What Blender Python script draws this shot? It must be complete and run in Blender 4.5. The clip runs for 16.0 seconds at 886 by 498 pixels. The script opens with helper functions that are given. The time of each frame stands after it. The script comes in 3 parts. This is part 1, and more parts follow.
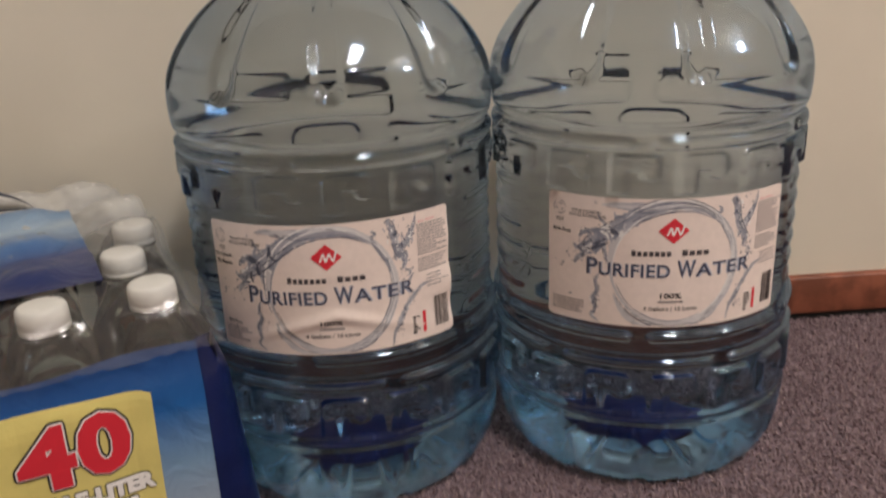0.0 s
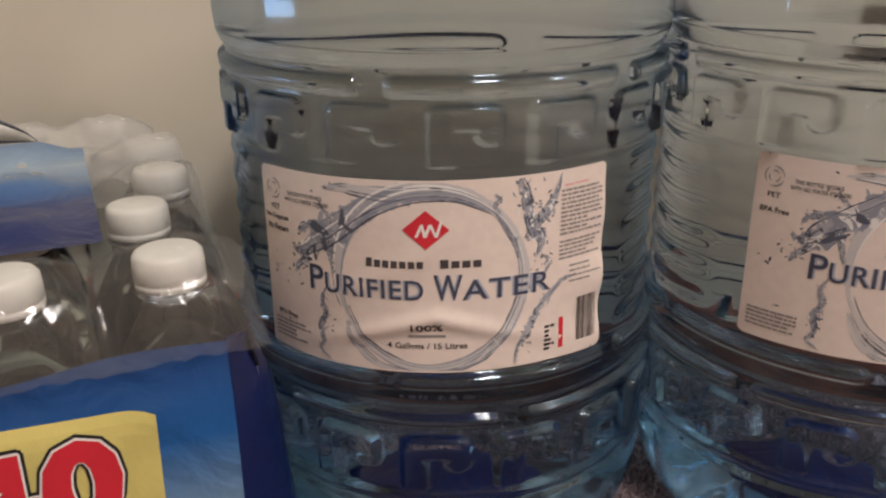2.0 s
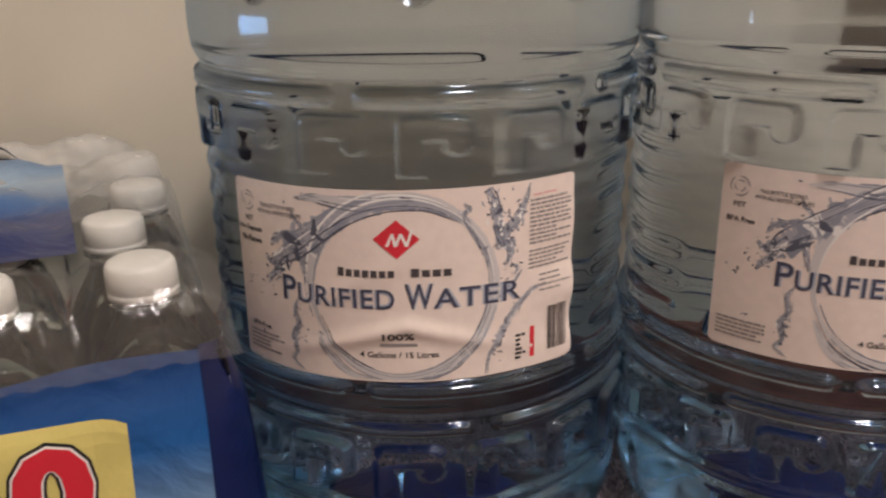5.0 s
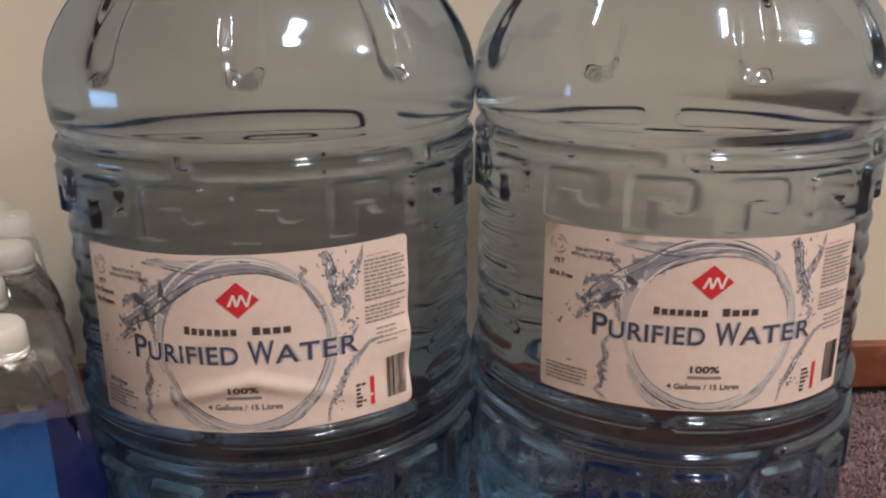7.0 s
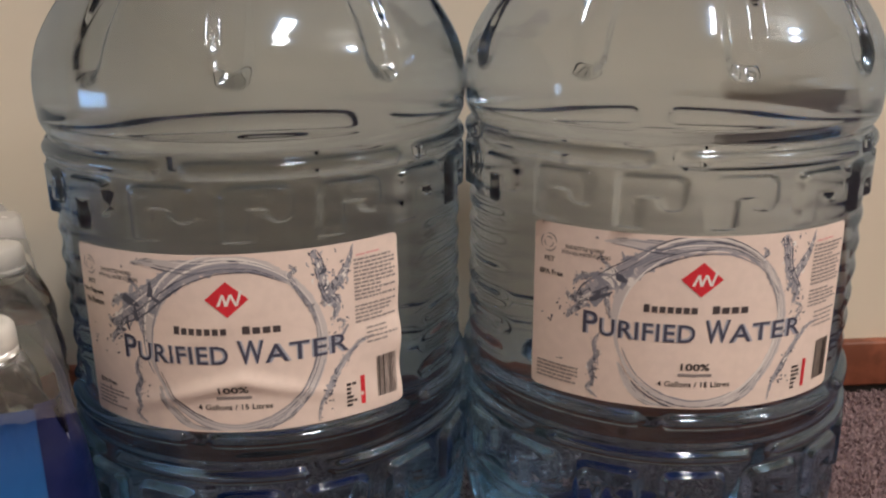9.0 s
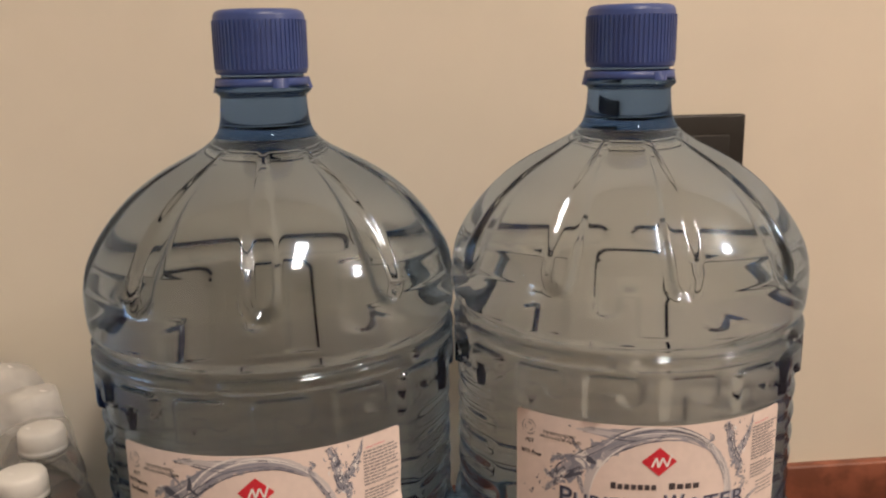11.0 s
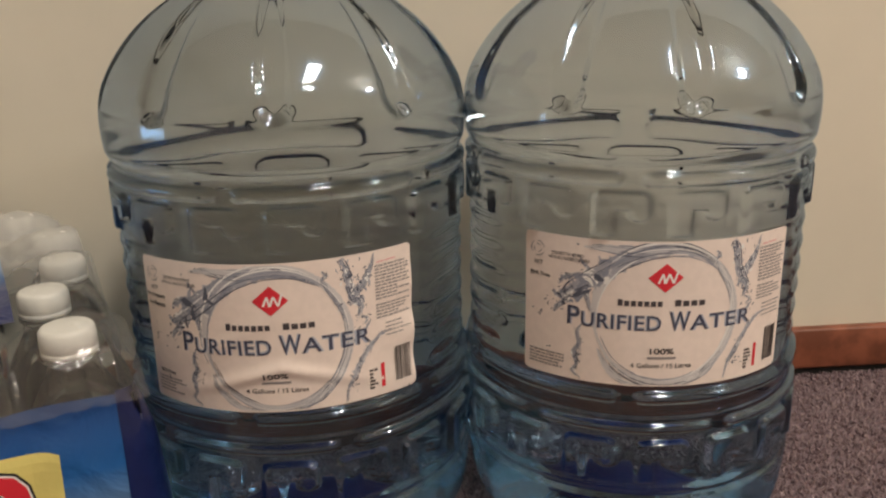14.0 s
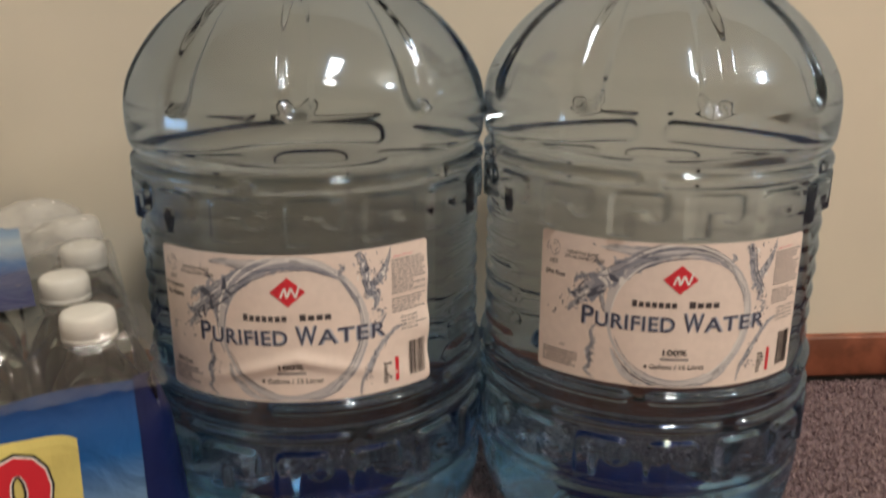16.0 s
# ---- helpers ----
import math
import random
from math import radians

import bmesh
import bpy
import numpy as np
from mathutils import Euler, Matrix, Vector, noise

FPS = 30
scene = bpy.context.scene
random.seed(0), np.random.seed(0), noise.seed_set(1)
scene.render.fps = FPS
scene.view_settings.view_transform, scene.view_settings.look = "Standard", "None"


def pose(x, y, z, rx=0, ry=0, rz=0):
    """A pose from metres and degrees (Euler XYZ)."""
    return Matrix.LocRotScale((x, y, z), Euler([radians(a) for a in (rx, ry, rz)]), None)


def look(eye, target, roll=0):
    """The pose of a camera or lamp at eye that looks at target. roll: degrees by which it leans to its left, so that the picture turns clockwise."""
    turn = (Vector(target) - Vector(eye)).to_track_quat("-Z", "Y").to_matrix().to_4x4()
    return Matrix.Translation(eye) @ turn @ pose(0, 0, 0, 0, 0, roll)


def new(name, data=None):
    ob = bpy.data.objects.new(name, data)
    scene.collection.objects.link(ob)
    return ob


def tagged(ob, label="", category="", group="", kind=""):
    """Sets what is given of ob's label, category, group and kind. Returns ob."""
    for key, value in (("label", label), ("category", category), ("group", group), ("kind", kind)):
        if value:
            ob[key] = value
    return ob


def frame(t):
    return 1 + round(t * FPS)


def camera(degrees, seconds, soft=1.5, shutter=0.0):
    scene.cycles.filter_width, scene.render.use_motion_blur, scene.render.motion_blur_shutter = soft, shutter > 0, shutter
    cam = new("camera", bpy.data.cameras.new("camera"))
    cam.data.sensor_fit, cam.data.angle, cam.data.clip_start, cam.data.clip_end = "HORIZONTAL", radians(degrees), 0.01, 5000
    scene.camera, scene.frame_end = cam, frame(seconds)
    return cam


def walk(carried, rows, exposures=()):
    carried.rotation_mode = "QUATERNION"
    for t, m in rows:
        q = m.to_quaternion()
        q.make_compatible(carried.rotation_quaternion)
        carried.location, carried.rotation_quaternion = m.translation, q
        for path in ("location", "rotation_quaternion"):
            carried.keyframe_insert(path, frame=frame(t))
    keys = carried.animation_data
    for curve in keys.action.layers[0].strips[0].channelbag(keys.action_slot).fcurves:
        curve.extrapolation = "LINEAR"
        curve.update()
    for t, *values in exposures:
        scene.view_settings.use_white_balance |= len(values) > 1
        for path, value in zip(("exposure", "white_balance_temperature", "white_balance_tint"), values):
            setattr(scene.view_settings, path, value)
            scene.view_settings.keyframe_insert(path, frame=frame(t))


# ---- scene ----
cam = camera(54.0, 16.0, soft=2.2, shutter=1.0)
# seconds, place, turn (degrees about x, y, z)
ROWS = [
    (0.0, 0.0390, -0.6673, 0.4149, 69.93, 2.30, -4.30),
    (0.5, 0.0416, -0.6491, 0.4090, 71.31, 2.73, -3.45),
    (1.0, 0.0184, -0.5810, 0.3878, 70.86, 2.18, -0.81),
    (1.5, 0.0122, -0.4976, 0.3528, 69.38, 0.22, 0.68),
    (2.0, 0.0076, -0.4835, 0.3456, 68.86, 0.31, 0.88),
    (2.5, 0.0027, -0.4833, 0.3518, 69.59, 0.09, 0.06),
    (3.0, 0.0057, -0.4881, 0.3497, 69.16, 0.17, 0.85),
    (3.2, 0.0057, -0.4881, 0.3497, 69.16, 0.17, 0.85),
    (5.3, 0.0246, -0.4932, 0.3384, 70.99, 0.56, -0.03),
    (5.5, 0.0408, -0.5016, 0.3450, 71.10, 0.58, -1.52),
    (6.0, 0.0702, -0.5170, 0.3569, 71.31, 0.64, -4.23),
    (6.5, 0.0726, -0.5180, 0.3591, 72.02, 0.34, -4.49),
    (7.0, 0.0679, -0.5216, 0.3625, 72.78, 0.13, -3.80),
    (7.5, 0.0687, -0.5211, 0.3612, 72.45, 0.21, -4.09),
    (8.0, 0.0707, -0.5208, 0.3611, 72.84, 0.22, -4.14),
    (8.5, 0.0709, -0.5202, 0.3612, 72.65, 0.52, -4.36),
    (9.0, 0.0720, -0.5222, 0.3612, 72.86, 0.32, -4.01),
    (9.5, 0.0655, -0.5498, 0.3798, 74.49, 0.52, -4.56),
    (10.0, 0.0648, -0.5829, 0.4374, 76.17, 0.85, -4.83),
    (10.2, 0.0608, -0.5789, 0.4618, 76.85, 1.56, -5.87),
    (12.3, 0.0580, -0.5830, 0.4340, 76.35, 0.25, -5.10),
    (12.5, 0.0603, -0.5952, 0.4110, 74.91, 0.89, -4.60),
    (13.0, 0.0637, -0.5973, 0.4007, 72.08, 1.25, -4.96),
    (13.5, 0.0569, -0.6031, 0.3877, 72.18, 0.62, -4.80),
    (14.0, 0.0610, -0.6019, 0.3935, 72.53, 1.14, -4.50),
    (14.5, 0.0666, -0.6027, 0.3951, 72.66, 0.72, -3.51),
    (15.0, 0.0628, -0.6009, 0.3902, 73.00, 0.78, -4.14),
    (15.5, 0.0555, -0.6033, 0.3946, 73.94, 0.43, -3.88),
    (16.0, 0.0583, -0.6066, 0.3924, 72.56, -0.03, -3.24),
]
EXPOSURE = 0.0
# seconds, stops, kelvin, tint: the camera warms its picture after the wall has filled it
TONE = ((0.0, -0.02, 6000, 5), (0.5, 0.12, 6050, 5), (1.2, 0.06, 6050, 4), (2.5, 0.07, 6150, 7), (6.0, 0.06, 6150, 8), (9.0, 0.04, 6250, 7), (9.6, 0.10, 6400, 7), (10.0, 0.17, 6500, 9), (10.2, 0.18, 6550, 9), (12.3, -0.06, 7000, 6), (12.6, -0.08, 6900, 4), (13.0, -0.04, 6600, 1), (13.5, 0.0, 6400, 1), (16.0, 0.04, 6400, 1))
walk(cam, [(t, pose(x, y, z, rx, ry, rz)) for t, x, y, z, rx, ry, rz in ROWS], [(t, EXPOSURE + e, k, g) for t, e, k, g in TONE])

# ---- light ----
world = bpy.data.worlds.new("room_dark")
scene.world = world
world.use_nodes = True
world.node_tree.nodes["Background"].inputs["Color"].default_value = (0.5, 0.45, 0.4, 1)
world.node_tree.nodes["Background"].inputs["Strength"].default_value = 0.02


def lamp(name, at, target, sx, sy, watts, colour, shape="RECTANGLE", roll=0):
    data = bpy.data.lights.new(name, "AREA")
    data.shape, data.size, data.size_y, data.energy, data.color = shape, sx, sy, watts, colour
    ob = new(name, data)
    ob.matrix_world = look(at, target, roll)
    return ob


# unseen sources: a warm ceiling light and a second warm lamp known by their glints, and a cool low side light
lamp("ceiling_light_near", (0.70, -1.38, 2.33), (0.70, -1.379, 0), 0.26, 0.86, 44, (1.0, 0.862, 0.785))
# second lamp hung as a globe so it also fills the room off the ceiling
globe = bpy.data.lights.new("globe_light", "POINT")
globe.shadow_soft_size, globe.energy, globe.color = 0.13, 56, (1.0, 0.855, 0.77)
new("globe_light", globe).location = (2.35, -1.20, 2.02)
# cool light added low for bluish glints on the bottles; its source is unseen
lamp("cool_side_light", (-1.85, -0.40, 0.17), (0, -0.40, 0.17), 0.60, 0.22, 2.1, (0.50, 0.74, 1.0))


# ---- materials ----
def nodes_of(name):
    m = bpy.data.materials.new(name)
    m.use_nodes = True
    t = m.node_tree
    return m, t, t.nodes["Principled BSDF"]


def plain(name, colour, rough=0.5, metal=0.0, coat=0.0, grain=0.0, scale=60.0, bump=0.0, spread=0.1):
    """A surface with noise in its colour, and fine relief."""
    m, t, b = nodes_of(name)
    b.inputs["Roughness"].default_value, b.inputs["Metallic"].default_value, b.inputs["Coat Weight"].default_value = rough, metal, coat
    b.inputs["Base Color"].default_value = (*colour, 1)
    if grain or bump:
        co = t.nodes.new("ShaderNodeTexCoord")
        n = t.nodes.new("ShaderNodeTexNoise")
        n.inputs["Scale"].default_value, n.inputs["Detail"].default_value = scale, 6
        t.links.new(co.outputs["Object"], n.inputs["Vector"])
        r = t.nodes.new("ShaderNodeValToRGB")
        r.color_ramp.elements[0].color = (*[max(0, c * (1 - grain)) for c in colour], 1)
        r.color_ramp.elements[1].color = (*[min(1, c * (1 + grain)) for c in colour], 1)
        r.color_ramp.elements[0].position, r.color_ramp.elements[1].position = 0.5 - spread, 0.5 + spread
        t.links.new(n.outputs["Fac"], r.inputs["Fac"])
        t.links.new(r.outputs["Color"], b.inputs["Base Color"])
        if bump:
            bp = t.nodes.new("ShaderNodeBump")
            bp.inputs["Strength"].default_value, bp.inputs["Distance"].default_value = 1.0, bump
            t.links.new(n.outputs["Fac"], bp.inputs["Height"])
            t.links.new(bp.outputs["Normal"], b.inputs["Normal"])
    return m


def clear(name, tint, ior, rough=0.0):
    m, t, b = nodes_of(name)
    t.nodes.remove(b)
    g = t.nodes.new("ShaderNodeBsdfGlass")
    g.inputs["Color"].default_value, g.inputs["IOR"].default_value, g.inputs["Roughness"].default_value = (*tint, 1), ior, rough
    t.links.new(g.outputs[0], t.nodes["Material Output"].inputs["Surface"])
    return m


def film(name):
    """Thin clear film: let through, a little milky, wrinkled and glossy; milkier towards the wall, which paints in the
    haze of layers seen at a slant.
    """
    m, t, b = nodes_of(name)
    t.nodes.remove(b)
    clr, dif, glo = (t.nodes.new(k) for k in ("ShaderNodeBsdfTransparent", "ShaderNodeBsdfDiffuse", "ShaderNodeBsdfGlossy"))
    clr.inputs["Color"].default_value = (0.97, 0.975, 0.97, 1)
    dif.inputs["Color"].default_value = (0.78, 0.77, 0.74, 1)
    glo.inputs["Roughness"].default_value = 0.09
    co, sp, mr, no, bp = (t.nodes.new(k) for k in ("ShaderNodeTexCoord", "ShaderNodeSeparateXYZ", "ShaderNodeMapRange", "ShaderNodeTexNoise", "ShaderNodeBump"))
    mr.inputs["From Min"].default_value, mr.inputs["From Max"].default_value = 0.085, 0.20
    mr.inputs["To Min"].default_value, mr.inputs["To Max"].default_value = 0.06, 0.55
    no.inputs["Scale"].default_value, no.inputs["Detail"].default_value, no.inputs["Distortion"].default_value = 55, 4, 1.5
    bp.inputs["Strength"].default_value, bp.inputs["Distance"].default_value = 1.0, 0.002
    m1, m2 = t.nodes.new("ShaderNodeMixShader"), t.nodes.new("ShaderNodeMixShader")
    m2.inputs[0].default_value = 0.06
    for x, y in ((co.outputs["Object"], sp.inputs[0]), (sp.outputs[0], mr.inputs["Value"]), (mr.outputs[0], m1.inputs[0]), (co.outputs["Object"], no.inputs["Vector"]),
                 (no.outputs["Fac"], bp.inputs["Height"]), (bp.outputs["Normal"], glo.inputs["Normal"]), (clr.outputs[0], m1.inputs[1]), (dif.outputs[0], m1.inputs[2]),
                 (m1.outputs[0], m2.inputs[1]), (glo.outputs[0], m2.inputs[2]), (m2.outputs[0], t.nodes["Material Output"].inputs["Surface"])):
        t.links.new(x, y)
    return m


def graded(name, stops, axis, lo, hi, rough):
    """Print that runs through several colours along one axis of the thing."""
    m, t, b = nodes_of(name)
    b.inputs["Roughness"].default_value = rough
    co, sp, mr, ra = (t.nodes.new(k) for k in ("ShaderNodeTexCoord", "ShaderNodeSeparateXYZ", "ShaderNodeMapRange", "ShaderNodeValToRGB"))
    mr.inputs["From Min"].default_value, mr.inputs["From Max"].default_value = lo, hi
    ra.color_ramp.elements[0].position, ra.color_ramp.elements[0].color = stops[0][0], (*stops[0][1], 1)
    ra.color_ramp.elements[1].position, ra.color_ramp.elements[1].color = stops[-1][0], (*stops[-1][1], 1)
    for p, c in stops[1:-1]:
        ra.color_ramp.elements.new(p).color = (*c, 1)
    t.links.new(co.outputs["Object"], sp.inputs[0])
    t.links.new(sp.outputs[axis], mr.inputs["Value"])
    t.links.new(mr.outputs[0], ra.inputs["Fac"])
    t.links.new(ra.outputs["Color"], b.inputs["Base Color"])
    # wrinkles of the tight film
    no, bp = t.nodes.new("ShaderNodeTexNoise"), t.nodes.new("ShaderNodeBump")
    no.inputs["Scale"].default_value, no.inputs["Detail"].default_value, no.inputs["Distortion"].default_value = 26, 3, 1.2
    bp.inputs["Strength"].default_value, bp.inputs["Distance"].default_value = 0.8, 0.004
    t.links.new(co.outputs["Object"], no.inputs["Vector"])
    t.links.new(no.outputs["Fac"], bp.inputs["Height"])
    t.links.new(bp.outputs["Normal"], b.inputs["Normal"])
    return m


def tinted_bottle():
    """Water in thin blue plastic; its tint grows bluer towards the foot, for thicker plastic and for cool light put
    into the colour.
    """
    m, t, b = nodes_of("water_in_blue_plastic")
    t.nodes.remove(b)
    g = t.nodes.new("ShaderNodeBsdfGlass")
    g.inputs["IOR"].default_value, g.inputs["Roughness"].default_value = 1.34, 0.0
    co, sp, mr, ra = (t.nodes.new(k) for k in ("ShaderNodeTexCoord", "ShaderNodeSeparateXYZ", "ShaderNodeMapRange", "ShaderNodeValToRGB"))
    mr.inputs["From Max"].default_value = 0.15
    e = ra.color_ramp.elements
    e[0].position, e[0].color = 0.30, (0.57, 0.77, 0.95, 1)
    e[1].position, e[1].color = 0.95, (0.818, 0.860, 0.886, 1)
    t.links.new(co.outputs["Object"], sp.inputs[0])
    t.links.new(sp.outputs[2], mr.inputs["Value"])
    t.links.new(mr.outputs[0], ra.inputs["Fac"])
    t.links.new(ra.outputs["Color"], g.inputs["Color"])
    # the plastic skin glints more than water would
    skin, mix = t.nodes.new("ShaderNodeBsdfGlossy"), t.nodes.new("ShaderNodeMixShader")
    skin.inputs["Roughness"].default_value, mix.inputs[0].default_value = 0.03, 0.035
    t.links.new(g.outputs[0], mix.inputs[1])
    t.links.new(skin.outputs[0], mix.inputs[2])
    # seen edge-on, its gloss turns blue; painted paler low down for brightly lit facets
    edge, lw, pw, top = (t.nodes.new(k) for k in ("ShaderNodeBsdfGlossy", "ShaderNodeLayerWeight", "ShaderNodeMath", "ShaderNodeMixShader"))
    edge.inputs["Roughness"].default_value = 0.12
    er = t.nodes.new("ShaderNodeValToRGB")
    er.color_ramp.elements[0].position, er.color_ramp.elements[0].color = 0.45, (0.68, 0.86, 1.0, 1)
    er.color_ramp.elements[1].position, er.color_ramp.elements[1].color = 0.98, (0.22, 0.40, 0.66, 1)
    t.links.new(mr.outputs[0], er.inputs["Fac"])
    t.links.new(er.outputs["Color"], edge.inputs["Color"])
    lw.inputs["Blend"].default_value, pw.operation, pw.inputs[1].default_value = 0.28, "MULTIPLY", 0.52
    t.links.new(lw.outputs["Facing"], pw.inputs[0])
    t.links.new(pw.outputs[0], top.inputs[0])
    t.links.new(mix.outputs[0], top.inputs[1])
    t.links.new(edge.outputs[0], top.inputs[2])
    mix = top
    t.links.new(mix.outputs[0], t.nodes["Material Output"].inputs["Surface"])
    return m


def base_plastic():
    """Moulded base: deep blue where it is thick round the middle, paler towards the foot ring."""
    m, t, b = nodes_of("blue_base_plastic")
    b.inputs["Roughness"].default_value, b.inputs["Specular IOR Level"].default_value = 0.5, 0.1
    co, flat, far, ra = (t.nodes.new(k) for k in ("ShaderNodeTexCoord", "ShaderNodeVectorMath", "ShaderNodeVectorMath", "ShaderNodeValToRGB"))
    flat.operation, flat.inputs[1].default_value, far.operation = "MULTIPLY", (10.0, 10.0, 0.0), "LENGTH"
    e = ra.color_ramp.elements
    e[0].position, e[0].color = 0.48, (0.003, 0.020, 0.13, 1)
    e[1].position, e[1].color = 0.62, (0.13, 0.24, 0.34, 1)
    t.links.new(co.outputs["Object"], flat.inputs[0])
    t.links.new(flat.outputs[0], far.inputs[0])
    t.links.new(far.outputs["Value"], ra.inputs["Fac"])
    t.links.new(ra.outputs["Color"], b.inputs["Base Color"])
    return m


BASE = base_plastic()
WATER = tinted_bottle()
NECK = clear("thick_blue_neck_plastic", (0.38, 0.50, 0.67), 1.45)
PLASTIC_CLEAR = clear("clear_bottle_water", (0.95, 0.965, 0.96), 1.33)
WALL = plain("cream_wall_paint", (0.76, 0.70, 0.58), 0.75, grain=0.02, scale=14, bump=0.0003, spread=0.2)
WOOD = plain("red_brown_wood", (0.24, 0.08, 0.045), 0.42, grain=0.25, scale=40)
CARPET = plain("carpet_backing", (0.19, 0.135, 0.15), 1.0, grain=0.3, scale=190, bump=0.004)
PAPER = plain("label_paper", (0.86, 0.75, 0.69), 0.42, grain=0.02, scale=200)
CAP_BLUE = plain("blue_cap_plastic", (0.045, 0.080, 0.25), 0.38, grain=0.06, scale=80)
CAP_WHITE = plain("white_cap_plastic", (0.84, 0.83, 0.80), 0.35, grain=0.02, scale=90)
FILM_CLEAR = film("clear_shrink_film")
FILM_BLUE = graded("blue_printed_film", ((0.0, (0.42, 0.47, 0.54)), (0.42, (0.18, 0.30, 0.46)), (0.70, (0.016, 0.115, 0.37)), (0.90, (0.010, 0.065, 0.24)), (1.0, (0.009, 0.055, 0.20))), 2, 0.03, 0.175, 0.32)
FILM_NAVY = plain("navy_printed_film", (0.005, 0.013, 0.080), 0.30, grain=0.15, scale=30, bump=0.003)
FILM_TOP = graded("blue_faded_film", ((0.0, (0.010, 0.022, 0.11)), (0.38, (0.02, 0.045, 0.18)), (0.50, (0.07, 0.16, 0.36)), (0.8, (0.40, 0.52, 0.64)), (1.0, (0.10, 0.20, 0.38))), 0, 0.030, 0.215, 0.30)
YELLOW = plain("yellow_print", (0.70, 0.61, 0.20), 0.33, grain=0.05, scale=28, bump=0.002)
RED = plain("red_print", (0.66, 0.025, 0.045), 0.35)
BLACK = plain("black_plastic_and_gap_shade", (0.013, 0.012, 0.011), 0.42, grain=0.1, scale=60)
INK_BLACK = plain("black_ink", (0.02, 0.018, 0.02), 0.45)
INK_GREY = plain("grey_ink", (0.30, 0.27, 0.27), 0.45)
INK_NAVY = plain("navy_ink", (0.065, 0.072, 0.118), 0.42)
INK_HALO = plain("pale_blue_halo_ink", (0.42, 0.46, 0.56), 0.45)
INK_MAKER = plain("soft_black_ink", (0.075, 0.065, 0.07), 0.45)
INK_SLATE = plain("slate_splash_ink", (0.10, 0.11, 0.15), 0.45)
INK_MIST = plain("mist_blue_splash_ink", (0.30, 0.315, 0.38), 0.45)
INK_WASH = plain("grey_blue_wash_ink", (0.43, 0.43, 0.48), 0.45)
INK_PALE = plain("pale_splash_ink", (0.64, 0.615, 0.62), 0.45)
FILM_HANDLE = plain("pale_handle_film", (0.52, 0.50, 0.46), 0.3, grain=0.1, scale=120)
FILM_RIM = plain("dark_handle_rim", (0.045, 0.05, 0.07), 0.35)
INK_WHITE = plain("white_ink", (0.88, 0.86, 0.84), 0.4)
INK_PINK = plain("pink_ink", (0.78, 0.42, 0.42), 0.45)
INK_RED = plain("red_ink", (0.70, 0.03, 0.05), 0.42)


def pile_material():
    m, t, b = nodes_of("mauve_carpet_pile")
    b.inputs["Roughness"].default_value, b.inputs["Specular IOR Level"].default_value = 1.0, 0.05
    g, r = t.nodes.new("ShaderNodeNewGeometry"), t.nodes.new("ShaderNodeValToRGB")
    e = r.color_ramp.elements
    e[0].color, e[1].color = (0.13, 0.085, 0.10, 1), (0.37, 0.28, 0.27, 1)
    for p, c in ((0.06, (0.24, 0.17, 0.185)), (0.5, (0.30, 0.225, 0.24)), (0.92, (0.345, 0.265, 0.275))):
        e.new(p).color = (*c, 1)
    t.links.new(g.outputs["Random Per Island"], r.inputs["Fac"])
    t.links.new(r.outputs["Color"], b.inputs["Base Color"])
    return m


PILE = pile_material()


# ---- mesh helpers ----
def part(name, bm, material, parent=None, label="", smooth=True):
    me = bpy.data.meshes.new(name)
    bm.to_mesh(me)
    bm.free()
    if smooth:
        me.polygons.foreach_set("use_smooth", [True] * len(me.polygons))
    me.materials.append(material)
    ob = new(name, me)
    ob.parent = parent
    return tagged(ob, label)


def grid_part(name, co, nu, nv, close_u, material, parent, label="", cap_ends=False):
    """A sheet of nv rows of nu points."""
    faces = []
    for j in range(nv - 1):
        for i in range(nu if close_u else nu - 1):
            k = (i + 1) % nu
            faces.append((j * nu + i, j * nu + k, (j + 1) * nu + k, (j + 1) * nu + i))
    if cap_ends:
        faces.append(tuple(reversed(range(nu))))
        faces.append(tuple(range((nv - 1) * nu, nv * nu)))
    me = bpy.data.meshes.new(name)
    me.from_pydata([tuple(c) for c in co], [], faces)
    me.polygons.foreach_set("use_smooth", [True] * len(faces))
    me.materials.append(material)
    ob = new(name, me)
    ob.parent = parent
    return tagged(ob, label)


def box(bm, lo, hi, bevel=0.0):
    m = Matrix.Translation([(a + b) / 2 for a, b in zip(lo, hi)]) @ Matrix.Diagonal([b - a for a, b in zip(lo, hi)] + [1])
    made = bmesh.ops.create_cube(bm, size=1, matrix=m)
    if bevel:
        edges = {e for v in made["verts"] for e in v.link_edges}
        bmesh.ops.bevel(bm, geom=list(edges), offset=bevel, segments=2, affect="EDGES", profile=0.5)
    return bm


def turned(profile, n=48, name="turned"):
    """A bmesh turned from (radius, height) pairs round z."""
    bm = bmesh.new()
    rings = []
    for r, z in profile:
        if r < 1e-6:
            rings.append([bm.verts.new((0, 0, z))])
        else:
            rings.append([bm.verts.new((r * math.cos(2 * math.pi * i / n), r * math.sin(2 * math.pi * i / n), z)) for i in range(n)])
    for a, b in zip(rings, rings[1:]):
        for i in range(n):
            k = (i + 1) % n
            if len(a) == 1 and len(b) > 1:
                bm.faces.new((a[0], b[k], b[i]))
            elif len(b) == 1 and len(a) > 1:
                bm.faces.new((a[i], a[k], b[0]))
            elif len(a) > 1:
                bm.faces.new((a[i], a[k], b[k], b[i]))
    bmesh.ops.recalc_face_normals(bm, faces=bm.faces)
    return bm


